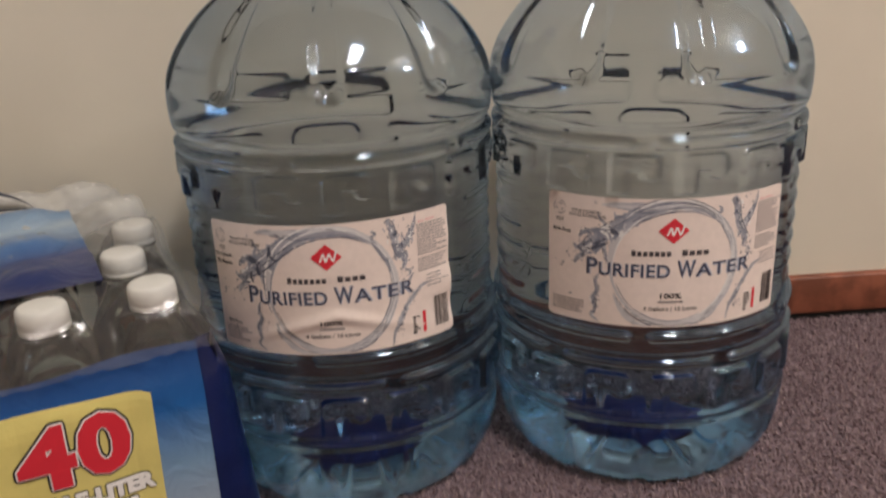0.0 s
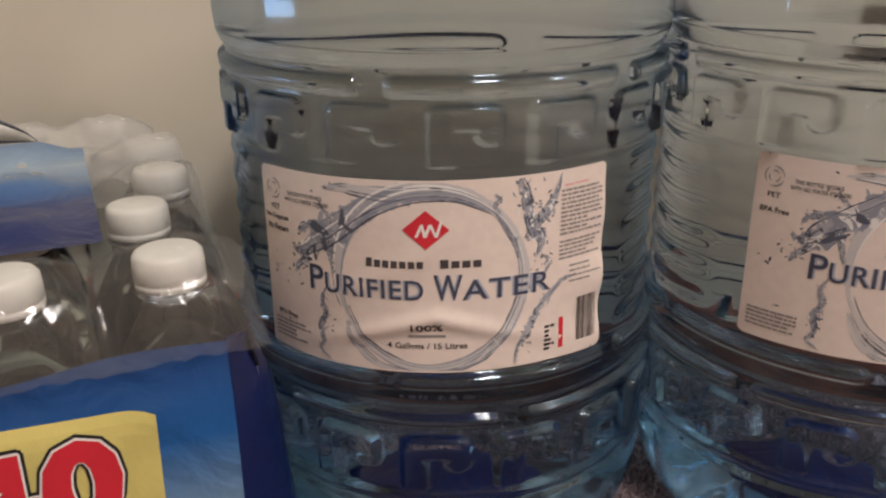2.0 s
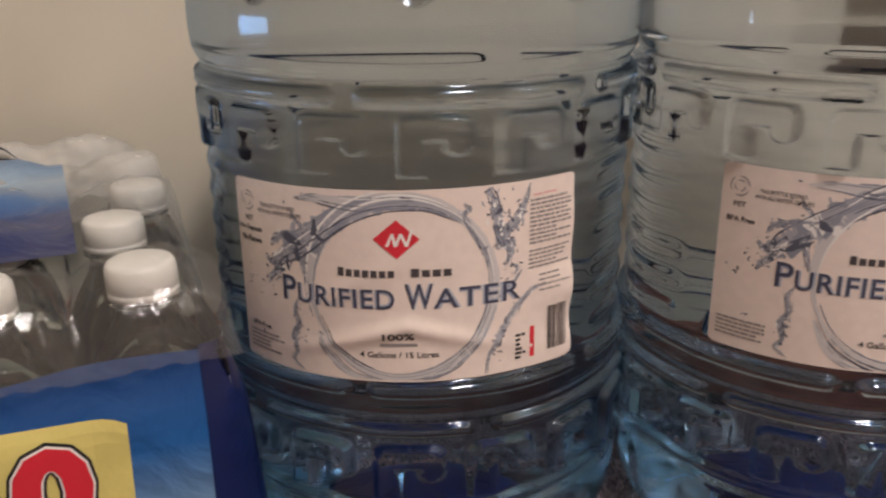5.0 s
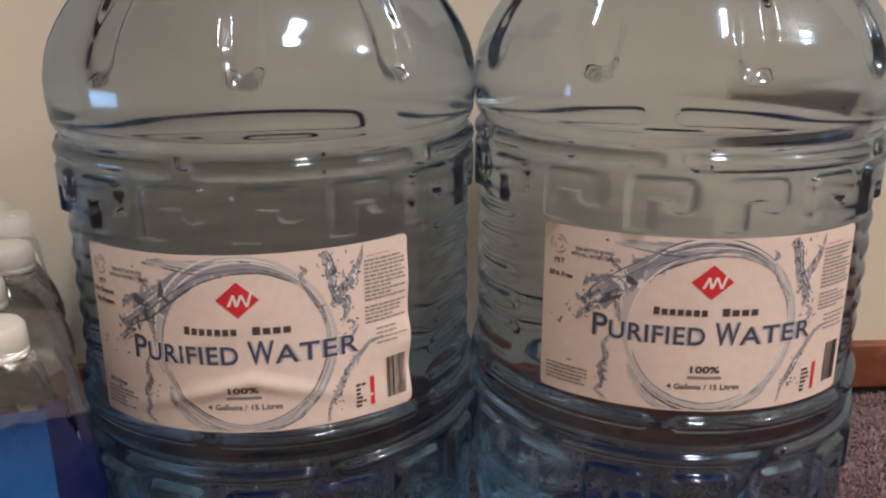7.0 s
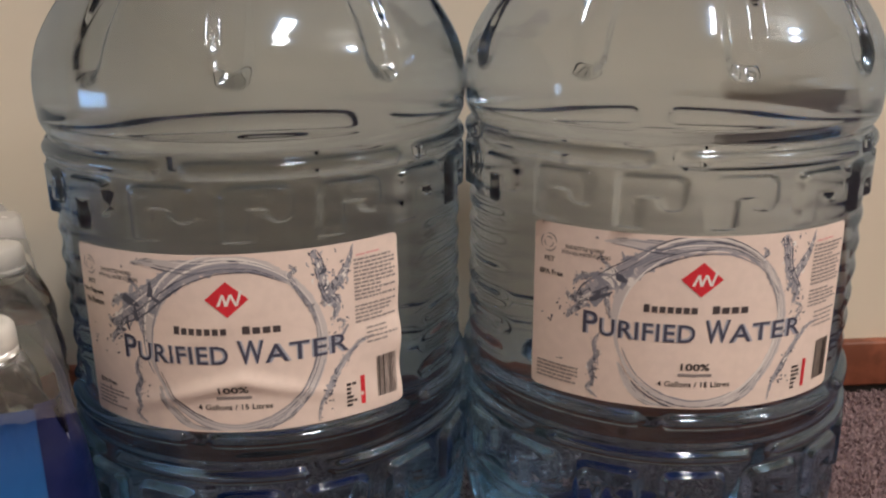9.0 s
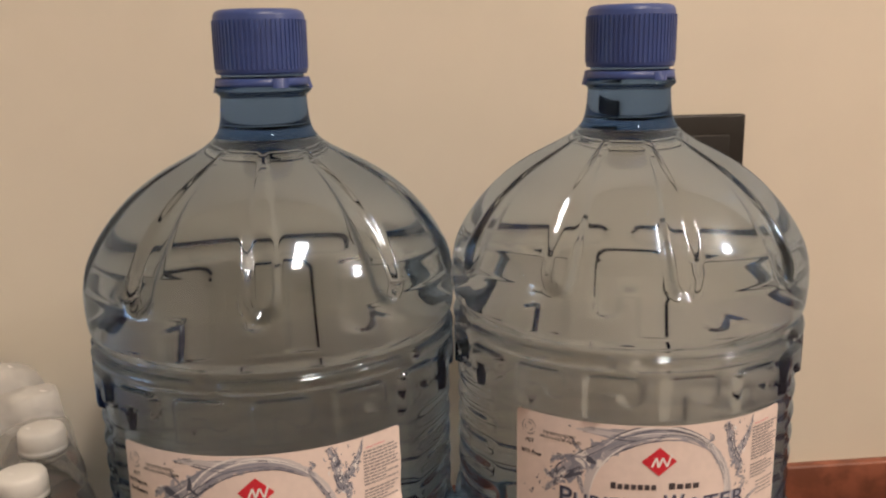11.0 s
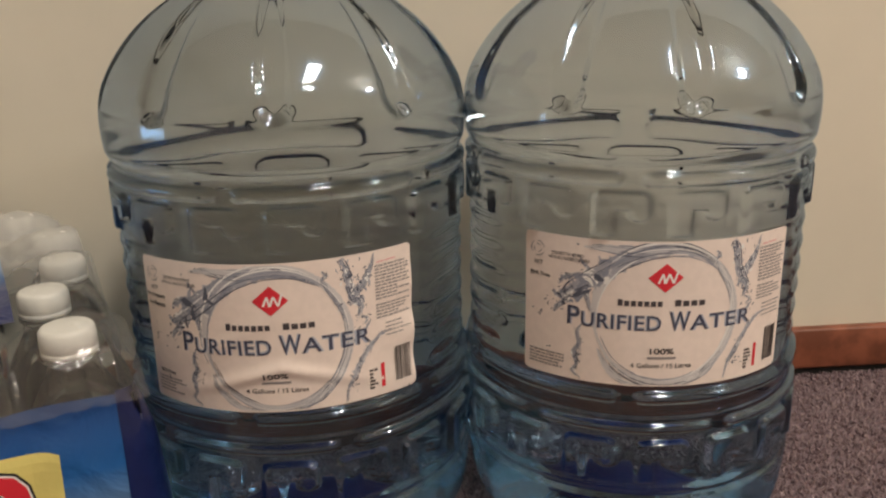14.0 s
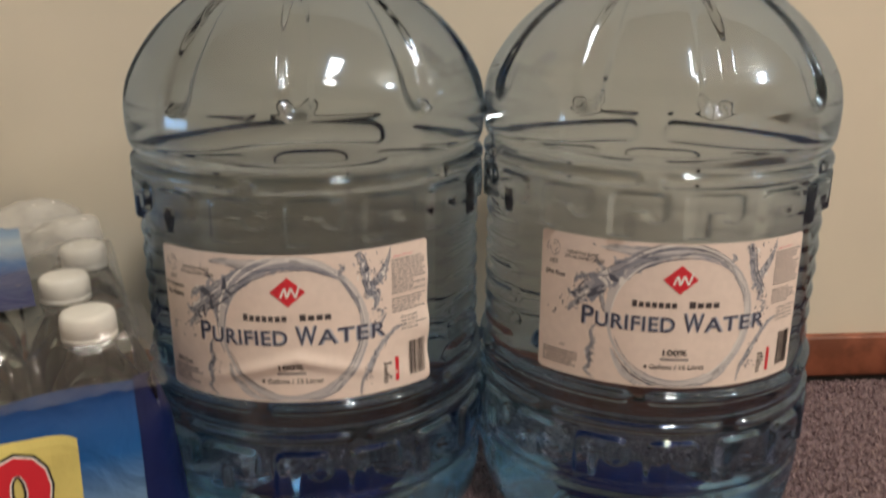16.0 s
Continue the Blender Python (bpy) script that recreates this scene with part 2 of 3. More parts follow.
# ---- the room ----
WALL_Y = 0.178
X0, X1, Y0, TOP = -1.9, 4.3, -4.0, 2.4
tagged(part("floor", box(bmesh.new(), (X0, Y0, -0.1), (X1, WALL_Y, 0.0)), CARPET, smooth=False), "mauve grey flecked cut-pile carpet on the floor", "floor", kind="structure")
# only the north wall is in view; the others and the ceiling are added for bounce
for nm, lo, hi, words in (("wall_north", (X0 - 0.1, WALL_Y, -0.1), (X1 + 0.1, WALL_Y + 0.1, TOP), "cream painted plain wall behind the bottles"),
                          ("wall_south", (X0 - 0.1, Y0 - 0.1, -0.1), (X1 + 0.1, Y0, TOP), "unseen cream wall, added to close the room for bounce light"),
                          ("wall_west", (X0 - 0.1, Y0, -0.1), (X0, WALL_Y, TOP), "unseen cream wall, added to close the room for bounce light"),
                          ("wall_east", (X1, Y0, -0.1), (X1 + 0.1, WALL_Y, TOP), "unseen cream wall, added to close the room for bounce light")):
    tagged(part(nm, box(bmesh.new(), lo, hi), WALL, smooth=False), words, "wall", kind="structure")
tagged(part("ceiling", box(bmesh.new(), (X0 - 0.1, Y0 - 0.1, TOP), (X1 + 0.1, WALL_Y + 0.1, TOP + 0.1)), WALL, smooth=False), "unseen pale ceiling, added for bounce light and reflections", "ceiling", kind="structure")
tagged(part("baseboard", box(bmesh.new(), (X0, WALL_Y - 0.011, 0.0075), (X1, WALL_Y + 0.001, 0.051), 0.003), WOOD), "narrow red-brown wooden baseboard along the wall", "baseboard", kind="structure")

# black strip puts the shade of the gap under the baseboard into colour
tagged(part("trim", box(bmesh.new(), (X0, WALL_Y - 0.008, 0.0), (X1, WALL_Y, 0.0073)), BLACK, smooth=False), "black strip standing in for the shaded gap under the baseboard", "trim", kind="structure")


# ---- the large water bottles ----
def smooth(a, b, x):
    t = np.clip((x - a) / (b - a), 0, 1)
    return t * t * (3 - 2 * t)


# height and radius of the plain turned outline
OUTLINE = ((0.0, 0.098), (0.006, 0.1055), (0.014, 0.1115), (0.026, 0.1168), (0.040, 0.1198), (0.055, 0.1210), (0.0625, 0.1212), (0.0660, 0.1186), (0.0695, 0.1203), (0.075, 0.1184), (0.106, 0.1184),
           (0.1100, 0.1184), (0.1215, 0.1186), (0.1232, 0.1174), (0.1245, 0.1182), (0.1325, 0.1180), (0.1388, 0.1166),
           (0.143, 0.1164), (0.190, 0.1163), (0.240, 0.1164), (0.2425, 0.1168), (0.270, 0.1169), (0.2740, 0.1168), (0.2845, 0.1166), (0.2875, 0.1186), (0.2915, 0.1202),
           (0.302, 0.1211), (0.312, 0.1211), (0.322, 0.1199), (0.333, 0.1163), (0.345, 0.1095), (0.358, 0.1000), (0.370, 0.0883), (0.380, 0.0752), (0.388, 0.0620), (0.394, 0.0490),
           (0.400, 0.0365), (0.408, 0.0298), (0.420, 0.0280), (0.432, 0.0274), (0.4335, 0.0310), (0.4360, 0.0310), (0.4375, 0.0262), (0.452, 0.0262))
ZS, RS = np.array([o[0] for o in OUTLINE]), np.array([o[1] for o in OUTLINE])

# one cell of the raised key pattern, in metres round and up: a broad leg, a bar over it and a short hook down
CELL = math.radians(22.5) * 0.118
KEY = ((0.0075, -0.010, 0.0075, 0.0245), (0.0075, 0.0245, 0.0285, 0.0245), (0.0285, 0.0245, 0.0285, 0.0168))


def key_height(u, v):
    """How far the key pattern stands up (0 to 1) at u cells round, v metres up its band."""
    u = (u % 1.0) * CELL
    best = np.full(u.shape, 9.0)
    for x0, y0, x1, y1 in KEY + ((KEY[0][0] + CELL, KEY[0][1], KEY[0][2] + CELL, KEY[0][3]),):
        dx, dy = x1 - x0, y1 - y0
        t = np.clip(((u - x0) * dx + (v - y0) * dy) / (dx * dx + dy * dy), 0, 1)
        best = np.minimum(best, np.hypot(u - x0 - t * dx, v - y0 - t * dy))
    return 1 - smooth(0.0050, 0.0074, best)


def bead(deg, z, mid, half, first, wide):
    """A rounded bead in six lengths round the bottle, with round ends: 0 to 1."""
    ends = np.maximum(0, wide - np.abs((deg - first + 30.0) % 60.0 - 30.0)) * np.radians(1) * 0.118
    d = np.hypot(z - mid, np.maximum(0, ends))
    return np.sqrt(np.clip(1 - (d / half) ** 2, 0, 1))


def bottle_body(parent, seed):
    nu, zs = 384, []
    for a, b, n in ((0.0, 0.060, 26), (0.060, 0.112, 60), (0.112, 0.143, 44), (0.143, 0.240, 64), (0.240, 0.292, 70), (0.292, 0.340, 92), (0.340, 0.402, 50), (0.402, 0.452, 34)):
        zs += list(np.linspace(a, b, n, endpoint=False))
    zs = np.array(zs + [0.452])
    th = np.arange(nu) * 2 * np.pi / nu
    z, a = np.meshgrid(zs, th, indexing="ij")
    # rounded outline: tight on the ribs, wide on the shoulder
    fine = np.arange(-0.01, 0.463, 0.0002)
    raw = np.interp(fine, ZS, RS)

    def soft(sigma):
        k = np.exp(-0.5 * (np.arange(-60, 61) * 0.0002 / sigma) ** 2)
        return np.convolve(np.pad(raw, 60, mode="edge"), k / k.sum(), mode="valid")

    w = smooth(0.291, 0.303, fine) * smooth(0.428, 0.418, fine)
    rr = np.interp(zs, fine, soft(0.0008) * (1 - w) + soft(0.0050) * w)
    r = np.repeat(rr[:, None], nu, 1)
    deg = np.degrees(a)
    # ten flutes down the shoulder, with round lower ends
    flute = (deg - 5.4 + 18.0) % 36.0 - 18.0
    across = np.radians(flute) * np.maximum(r, 0.02)
    half = 0.0085 * smooth(0.404, 0.350, z) + 0.0030
    end = np.maximum(0, 0.329 - z)
    fl = (1 - smooth(0.45, 1.0, np.hypot(across, end * 0.75) / half)) * smooth(0.402, 0.385, z)
    r = r - 0.0040 * fl
    # thin moulded lines below them bound long round-ended panels
    pa = (deg - 176.5 + 45.0) % 90.0 - 45.0
    edge = (np.abs(pa) - 2.0) * np.radians(1) * 0.12
    zin = np.minimum(z - 0.3185, 0.3365 - z)
    cz, ce = np.minimum(zin, 0.006), np.minimum(edge, 0.006)
    inset = 0.006 - np.hypot(0.006 - cz, 0.006 - ce)
    r = r - (0.00012 + 0.0013 * smooth(70.0, 110.0, np.abs((deg + 180.0) % 360.0 - 180.0))) * np.exp(-(inset / 0.0018) ** 2)
    # small embossed marks high on the back, either side of a flute
    back = np.abs((deg - 185.4 + 180.0) % 360.0 - 180.0)
    marks = smooth(7.0, 8.0, back) * smooth(19.5, 18.5, back) * smooth(0.3365, 0.3375, z) * smooth(0.3475, 0.3465, z)
    r = r + 0.0008 * marks * smooth(-0.1, 0.3, np.cos(np.radians(deg * 96.0)) * np.cos((z - 0.342) * 420.0 + deg))
    # the label panel is ribbed wherever the label does not lie
    away = smooth(52.0, 60.0, np.abs((deg + 180.0) % 360.0 - 180.0 + 0.5)) * smooth(0.141, 0.147, z) * smooth(0.241, 0.235, z)
    wavy = z + 0.0012 * np.sin(a * 9 + 0.7)
    r = r + away * (0.0013 * (0.5 - 0.5 * np.cos(2 * np.pi * (wavy - 0.143) / 0.0162)) ** 1.6)
    # the two raised key bands
    for lo, hi, tall, shift in ((0.2420, 0.2700, 0.0036, 0.0), (0.0750, 0.1065, 0.0042, 0.3)):
        v = z - lo
        on = smooth(-0.001, 0.0015, v) * smooth(hi - lo + 0.001, hi - lo - 0.0015, v)
        r = r + tall * key_height(deg / 22.5 + shift, v * 0.0315 / (hi - lo)) * on
    # round beads, broken at places round the bottle
    for mid, half, tall, first in ((0.1355, 0.0042, 0.0042, -10.0), (0.1145, 0.0038, 0.0038, 20.0), (0.2768, 0.0046, 0.0038, -11.0)):
        r = r + tall * bead(deg, z, mid, half, first, 5.0)
    # foot: broad petals parted by narrow grooves
    pet = np.abs((deg + 22) % 30.0 - 15.0)
    r = r - smooth(0.056, 0.030, z) * (0.0042 * smooth(4.6, 0.4, pet) + 0.0010 * smooth(3.0, 15.0, pet))
    # slight dents
    rnd = random.Random(seed)
    for k in range(6):
        r = r + 0.00016 * np.sin(a * rnd.randint(3, 11) + z * rnd.uniform(-60, 60) + rnd.uniform(0, 6.3)) * smooth(0.03, 0.06, z) * smooth(0.28, 0.24, z)
    n_body = int(np.searchsorted(zs, 0.4055))
    whole = np.stack([r * np.sin(a), -r * np.cos(a), z], -1)
    collar = whole[n_body - 1:].copy()
    collar[0, :, 2] += 0.0004
    grid_part("neck", collar.reshape(-1, 3), nu, len(zs) - n_body + 1, True, NECK, parent, "thick blue plastic neck with a flange", cap_ends=True)
    co = whole[:n_body].reshape(-1, 3)
    # the foot turns in to a ring; the pushed-up middle is thick, deep blue plastic
    def rings(rows):
        return [np.stack([r[0] * f * np.sin(th), -r[0] * f * np.cos(th), np.full(nu, zz)], -1) for f, zz in rows]

    dome = ((0.03, 0.036), (0.12, 0.0355), (0.22, 0.0335), (0.31, 0.0295), (0.38, 0.0240), (0.44, 0.0190))
    grid_part("base", np.concatenate(rings([(f, zz + 0.0012) for f, zz in dome])), nu, len(dome), True, BASE, parent, "thick deep blue pushed-up base", cap_ends=True)
    co = np.concatenate(rings(dome + ((0.60, 0.0120), (0.82, 0.0040))) + [co])
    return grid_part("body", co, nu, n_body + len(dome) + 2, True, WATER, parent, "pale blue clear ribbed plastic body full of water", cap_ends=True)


R_LABEL = 0.1172


def wrapped(s, h, lift=0.0):
    """A place on the label: s metres round from its middle, h metres above its foot."""
    a = s / R_LABEL
    return ((R_LABEL + lift) * math.sin(a), -(R_LABEL + lift) * math.cos(a), 0.1435 + h)


LABEL_W, LABEL_H = 0.1820, 0.0955


def label_sheet(parent, wave, slope):
    nu, nv, co = 110, 60, []
    for j in range(nv):
        for i in range(nu):
            s, h = (i / (nu - 1) - 0.5) * LABEL_W, j / (nv - 1) * LABEL_H
            # rounded corners
            k = min(h, LABEL_H - h)
            if k < 0.003 and abs(s) > LABEL_W / 2 - 0.004:
                s *= 1 - (0.003 - math.sqrt(max(0, 0.003 ** 2 - (0.003 - k) ** 2))) / (LABEL_W / 2)
            co.append(wrapped(s, h + slope * s, wave(s, h)))
    return grid_part("label", co, nu, nv, False, PAPER, parent, "white printed paper label with a water splash ring")


def print_on(name, verts, faces, material, label_ob, wave, slope, lift, words=""):
    """Ink: a flat drawing (s, h) laid on the curved label."""
    me = bpy.data.meshes.new(name)
    me.from_pydata([wrapped(s, h + slope * s, wave(s, h) + lift) for s, h in verts], [], faces)
    me.materials.append(material)
    ob = new(name, me)
    ob.parent = label_ob
    return tagged(ob, words)


def letters(text, s, h, width, height, spread=1.0, bold=0.0):
    """The outline of a line of text as (verts, faces), fitted into width and height from (s, h)."""
    cu = bpy.data.curves.new("line", "FONT")
    cu.body, cu.resolution_u, cu.space_character, cu.offset = text, 3, spread, bold
    ob = new("line", cu)
    me = bpy.data.meshes.new_from_object(ob)
    v = [(p.co.x, p.co.y) for p in me.vertices]
    f = [tuple(p.vertices) for p in me.polygons]
    bpy.data.objects.remove(ob)
    bpy.data.curves.remove(cu)
    bpy.data.meshes.remove(me)
    x0, x1 = min(p[0] for p in v), max(p[0] for p in v)
    y0, y1 = min(p[1] for p in v), max(p[1] for p in v)
    return [(s + (x - x0) / (x1 - x0) * width, h + (y - y0) / (y1 - y0) * height) for x, y in v], f


def bars(rows):
    """Upright rectangles (s0, h0, s1, h1) cut fine enough to bend."""
    v, f = [], []
    for s0, h0, s1, h1 in rows:
        n = max(1, int((s1 - s0) / 0.006))
        for i in range(n + 1):
            s = s0 + (s1 - s0) * i / n
            v += [(s, h0), (s, h1)]
        b = len(v) - 2 * (n + 1)
        f += [(b + 2 * i, b + 2 * i + 2, b + 2 * i + 3, b + 2 * i + 1) for i in range(n)]
    return v, f


def merge(*drawings):
    v, f = [], []
    for dv, df in drawings:
        f += [tuple(i + len(v) for i in q) for q in df]
        v += dv
    return v, f


def blob(rnd, s, h, length, width, angle):
    """A drop or ragged streak of ink."""
    n = 16
    pts = []
    p1, p2, bend = rnd.uniform(0, 6.3), rnd.uniform(0, 6.3), rnd.uniform(-0.35, 0.35)
    for i in range(n):
        t = 2 * math.pi * i / n
        k = 1 + 0.22 * math.sin(2 * t + p1) + 0.16 * math.sin(3 * t + p2)
        x, y = math.cos(t) * length * k, math.sin(t) * width * k
        y += bend * x * x / length
        pts.append((s + x * math.cos(angle) - y * math.sin(angle), h + x * math.sin(angle) + y * math.cos(angle)))
    return [(s, h)] + pts, [(0, 1 + i, 1 + (i + 1) % n) for i in range(n)]


def streak(rnd, cs, ch, rx, ry, a0, a1, thick, wobble):
    """A tapered stroke along an arc."""
    n, v, p0 = 30, [], rnd.uniform(0, 6.3)
    for i in range(n + 1):
        t = i / n
        a = a0 + (a1 - a0) * t
        w = thick * math.sin(math.pi * min(1, max(0.02, t))) ** 0.7 * (0.75 + 0.5 * rnd.random())
        k = 1 + wobble * math.sin(5 * a + p0)
        for side in (-1, 1):
            v.append((cs + (rx * k + side * w / 2) * math.cos(a), ch + (ry * k + side * w / 2) * math.sin(a)))
    return v, [(2 * i, 2 * i + 1, 2 * i + 3, 2 * i + 2) for i in range(n)]


def diamond(s, h, half_w, half_h):
    """A square on its corner, cut fine enough to follow the folds of the paper."""
    n, v, f = 8, [], []
    for j in range(n + 1):
        for i in range(n + 1):
            u, w = i / n, j / n
            v.append((s + half_w * (u - w), h + half_h * (u + w - 1)))
    for j in range(n):
        for i in range(n):
            k = j * (n + 1) + i
            f.append((k, k + 1, k + n + 2, k + n + 1))
    return v, f


def inside_label(drawing):
    v, f = drawing
    m, k = LABEL_W / 2 - 0.001, LABEL_H - 0.001
    return [(min(m, max(-m, s)), min(k, max(0.001, h))) for s, h in v], f


def spline(pts, n):
    """Points (s, h, half width) along a smooth line through pts."""
    p = [np.array(q, float) for q in (pts[0],) + tuple(pts) + (pts[-1],)]
    out = []
    for a, b, c, d in zip(p, p[1:], p[2:], p[3:]):
        for i in range(n):
            t = i / n
            out.append(0.5 * (2 * b + (c - a) * t + (2 * a - 5 * b + 4 * c - d) * t * t + (3 * b - a - 3 * c + d) * t ** 3))
    return out + [p[-1]]


def ribbon(rnd, line, lo, hi, t0=0.0, t1=1.0, ragged=0.15):
    """A strip along a spline between two shares of its half width, tapered at both ends."""
    k0, k1 = int(t0 * (len(line) - 1)), max(int(t1 * (len(line) - 1)), int(t0 * (len(line) - 1)) + 2)
    part_of = line[k0:min(k1 + 1, len(line))]
    v = []
    for i, p in enumerate(part_of):
        q, o = part_of[min(i + 1, len(part_of) - 1)], part_of[max(i - 1, 0)]
        dx, dy = q[0] - o[0], q[1] - o[1]
        k = math.hypot(dx, dy) or 1.0
        nx, ny, w = -dy / k, dx / k, max(0.0002, p[2])
        mid, half = (lo + hi) / 2, (hi - lo) / 2 * math.sin(math.pi * (0.04 + 0.92 * i / max(1, len(part_of) - 1))) ** 0.5
        for side in (-1, 1):
            f = (mid + side * half + rnd.uniform(-ragged, ragged) * half) * w
            v.append((p[0] + nx * f, p[1] + ny * f))
    return v, [(2 * i, 2 * i + 1, 2 * i + 3, 2 * i + 2) for i in range(len(part_of) - 1)]


# the printed water: lines of (round, up, half width) over the label
RING = tuple((0.0015 + 0.0445 * math.cos(a), 0.0468 + 0.0450 * math.sin(a), 0.0022 + 0.0030 * max(0.0, math.cos(a - 2.2)) ** 2 + 0.0010 * max(0.0, math.cos(a + 1.0))) for a in (math.radians(200 - 18 * k) for k in range(21)))
SWOOSH = ((-0.0640, 0.0520, 0.0012), (-0.0590, 0.0600, 0.0042), (-0.0500, 0.0660, 0.0060), (-0.0380, 0.0745, 0.0058), (-0.0240, 0.0835, 0.0050), (-0.0060, 0.0890, 0.0040), (0.0140, 0.0880, 0.0026), (0.0300, 0.0800, 0.0014))
CREST = ((-0.0500, 0.0900, 0.0008), (-0.0380, 0.0905, 0.0022), (-0.0200, 0.0890, 0.0034), (-0.0020, 0.0900, 0.0026), (0.0100, 0.0905, 0.0008))
CLAWS = (((-0.0560, 0.0700, 0.0014), (-0.0620, 0.0690, 0.0018), (-0.0660, 0.0640, 0.0006)), ((-0.0580, 0.0590, 0.0022), (-0.0660, 0.0560, 0.0018), (-0.0700, 0.0590, 0.0006)),
         ((-0.0600, 0.0540, 0.0018), (-0.0670, 0.0480, 0.0014), (-0.0690, 0.0440, 0.0005)), ((-0.0480, 0.0640, 0.0020), (-0.0470, 0.0560, 0.0014), (-0.0450, 0.0480, 0.0006)),
         ((-0.0440, 0.0740, 0.0010), (-0.0500, 0.0790, 0.0009), (-0.0520, 0.0830, 0.0004)))
TRAILS = (((-0.0500, 0.0400, 0.0005), (-0.0530, 0.0330, 0.0012), (-0.0515, 0.0260, 0.0014), (-0.0545, 0.0190, 0.0016), (-0.0530, 0.0110, 0.0011), (-0.0555, 0.0060, 0.0012), (-0.0500, 0.0015, 0.0004)),
          ((0.0430, 0.0940, 0.0014), (0.0455, 0.0870, 0.0026), (0.0470, 0.0780, 0.0022), (0.0500, 0.0700, 0.0030), (0.0545, 0.0630, 0.0022), (0.0520, 0.0560, 0.0008)),
          ((0.0640, 0.0940, 0.0006), (0.0610, 0.0850, 0.0014), (0.0570, 0.0780, 0.0024), (0.0510, 0.0710, 0.0020), (0.0470, 0.0640, 0.0008)),
          ((0.0310, 0.0880, 0.0005), (0.0335, 0.0850, 0.0010), (0.0310, 0.0830, 0.0009), (0.0330, 0.0780, 0.0010), (0.0370, 0.0700, 0.0009), (0.0410, 0.0640, 0.0012), (0.0430, 0.0560, 0.0005)),
          ((0.0740, 0.0430, 0.0004), (0.0660, 0.0410, 0.0011), (0.0590, 0.0350, 0.0014), (0.0530, 0.0270, 0.0014), (0.0490, 0.0200, 0.0016), (0.0440, 0.0110, 0.0010), (0.0420, 0.0020, 0.0006)),
          ((0.0600, 0.0520, 0.0004), (0.0560, 0.0470, 0.0010), (0.0520, 0.0440, 0.0010), (0.0480, 0.0400, 0.0004)), ((0.0540, 0.0560, 0.0006), (0.0580, 0.0540, 0.0007), (0.0560, 0.0505, 0.0006)))
FOOT = (((-0.0400, 0.0240, 0.0012), (-0.0330, 0.0110, 0.0024), (-0.0230, 0.0030, 0.0018), (-0.0100, 0.0012, 0.0006)), ((0.0100, 0.0015, 0.0006), (0.0240, 0.0060, 0.0020), (0.0330, 0.0140, 0.0022), (0.0400, 0.0230, 0.0010)))


def water_print(seed):
    """Body, streaks, dark edges and bright glints of the printed water."""
    rnd = random.Random(seed)
    body, wash, mid, dark, light = [], [], [], [], []
    for pts, fine, rim in ((RING, 7, 0.5), (SWOOSH, 9, 0.9), (CREST, 8, 0.7)) + tuple((c, 8, 1.0) for c in CLAWS) + tuple((c, 8, 1.0) for c in TRAILS) + tuple((c, 8, 0.6) for c in FOOT):
        line = spline(pts, fine)
        (body if rim < 0.8 else wash).append(ribbon(rnd, line, -1, 1, ragged=0.15 if rim < 0.8 else 0.4))
        for k in range(9 if len(pts) > 7 else 3):
            c, w, t = rnd.uniform(-0.85, 0.85), rnd.uniform(0.05, 0.16), rnd.random() * 0.75
            (mid if rnd.random() < 0.62 else light).append(ribbon(rnd, line, c - w, c + w, t, min(1, t + rnd.uniform(0.12, 0.4))))
        t = 0.0
        while t < 0.95:
            e = min(1.0, t + rnd.uniform(0.06, 0.24))
            side, w = rnd.choice((-1, 1)), rnd.uniform(0.06, 0.17)
            if rnd.random() < rim:
                dark.append(ribbon(rnd, line, side * 0.3 - w, side * 0.3 + w * 0.4, t + 0.02, e, 0.7))
                dark.append(ribbon(rnd, line, side * 0.95 - w, side * 0.95 + w, t, e, 0.5))
            if rnd.random() < rim * 0.7:
                mid.append(ribbon(rnd, line, -side * 0.95 - w, -side * 0.95 + w, t, e, 0.5))
            t = e - 0.03
    # foam along the claws and trails
    for pts in CLAWS + TRAILS + (SWOOSH[:4],):
        for p in spline(pts, 7):
            for k in range(2):
                size = rnd.uniform(0.4, 1.0) * max(0.0005, p[2])
                at = (p[0] + rnd.gauss(0, 0.8) * p[2], p[1] + rnd.gauss(0, 0.8) * p[2])
                (wash, dark, mid, light, wash, mid)[rnd.randrange(6)].append(blob(rnd, *at, size * rnd.uniform(0.5, 1.1), size * rnd.uniform(0.15, 0.5), rnd.uniform(0, 3.1)))
    # drops flung off the water
    for cs, ch, spread, count in ((-0.068, 0.052, 0.007, 12), (-0.052, 0.018, 0.004, 10), (-0.080, 0.045, 0.006, 7), (0.052, 0.082, 0.008, 16), (0.056, 0.052, 0.005, 9), (0.048, 0.014, 0.004, 9), (-0.050, 0.086, 0.006, 5), (-0.074, 0.016, 0.004, 3)):
        for k in range(count):
            size = rnd.uniform(0.0003, 0.0008)
            dark.append(blob(rnd, cs + rnd.gauss(0, spread * 0.6), ch + rnd.gauss(0, spread), size * rnd.uniform(1, 1.8), size * 0.7, rnd.uniform(0, 3.1)))
    return [inside_label(merge(*d)) for d in (body, wash, mid, dark, light)]


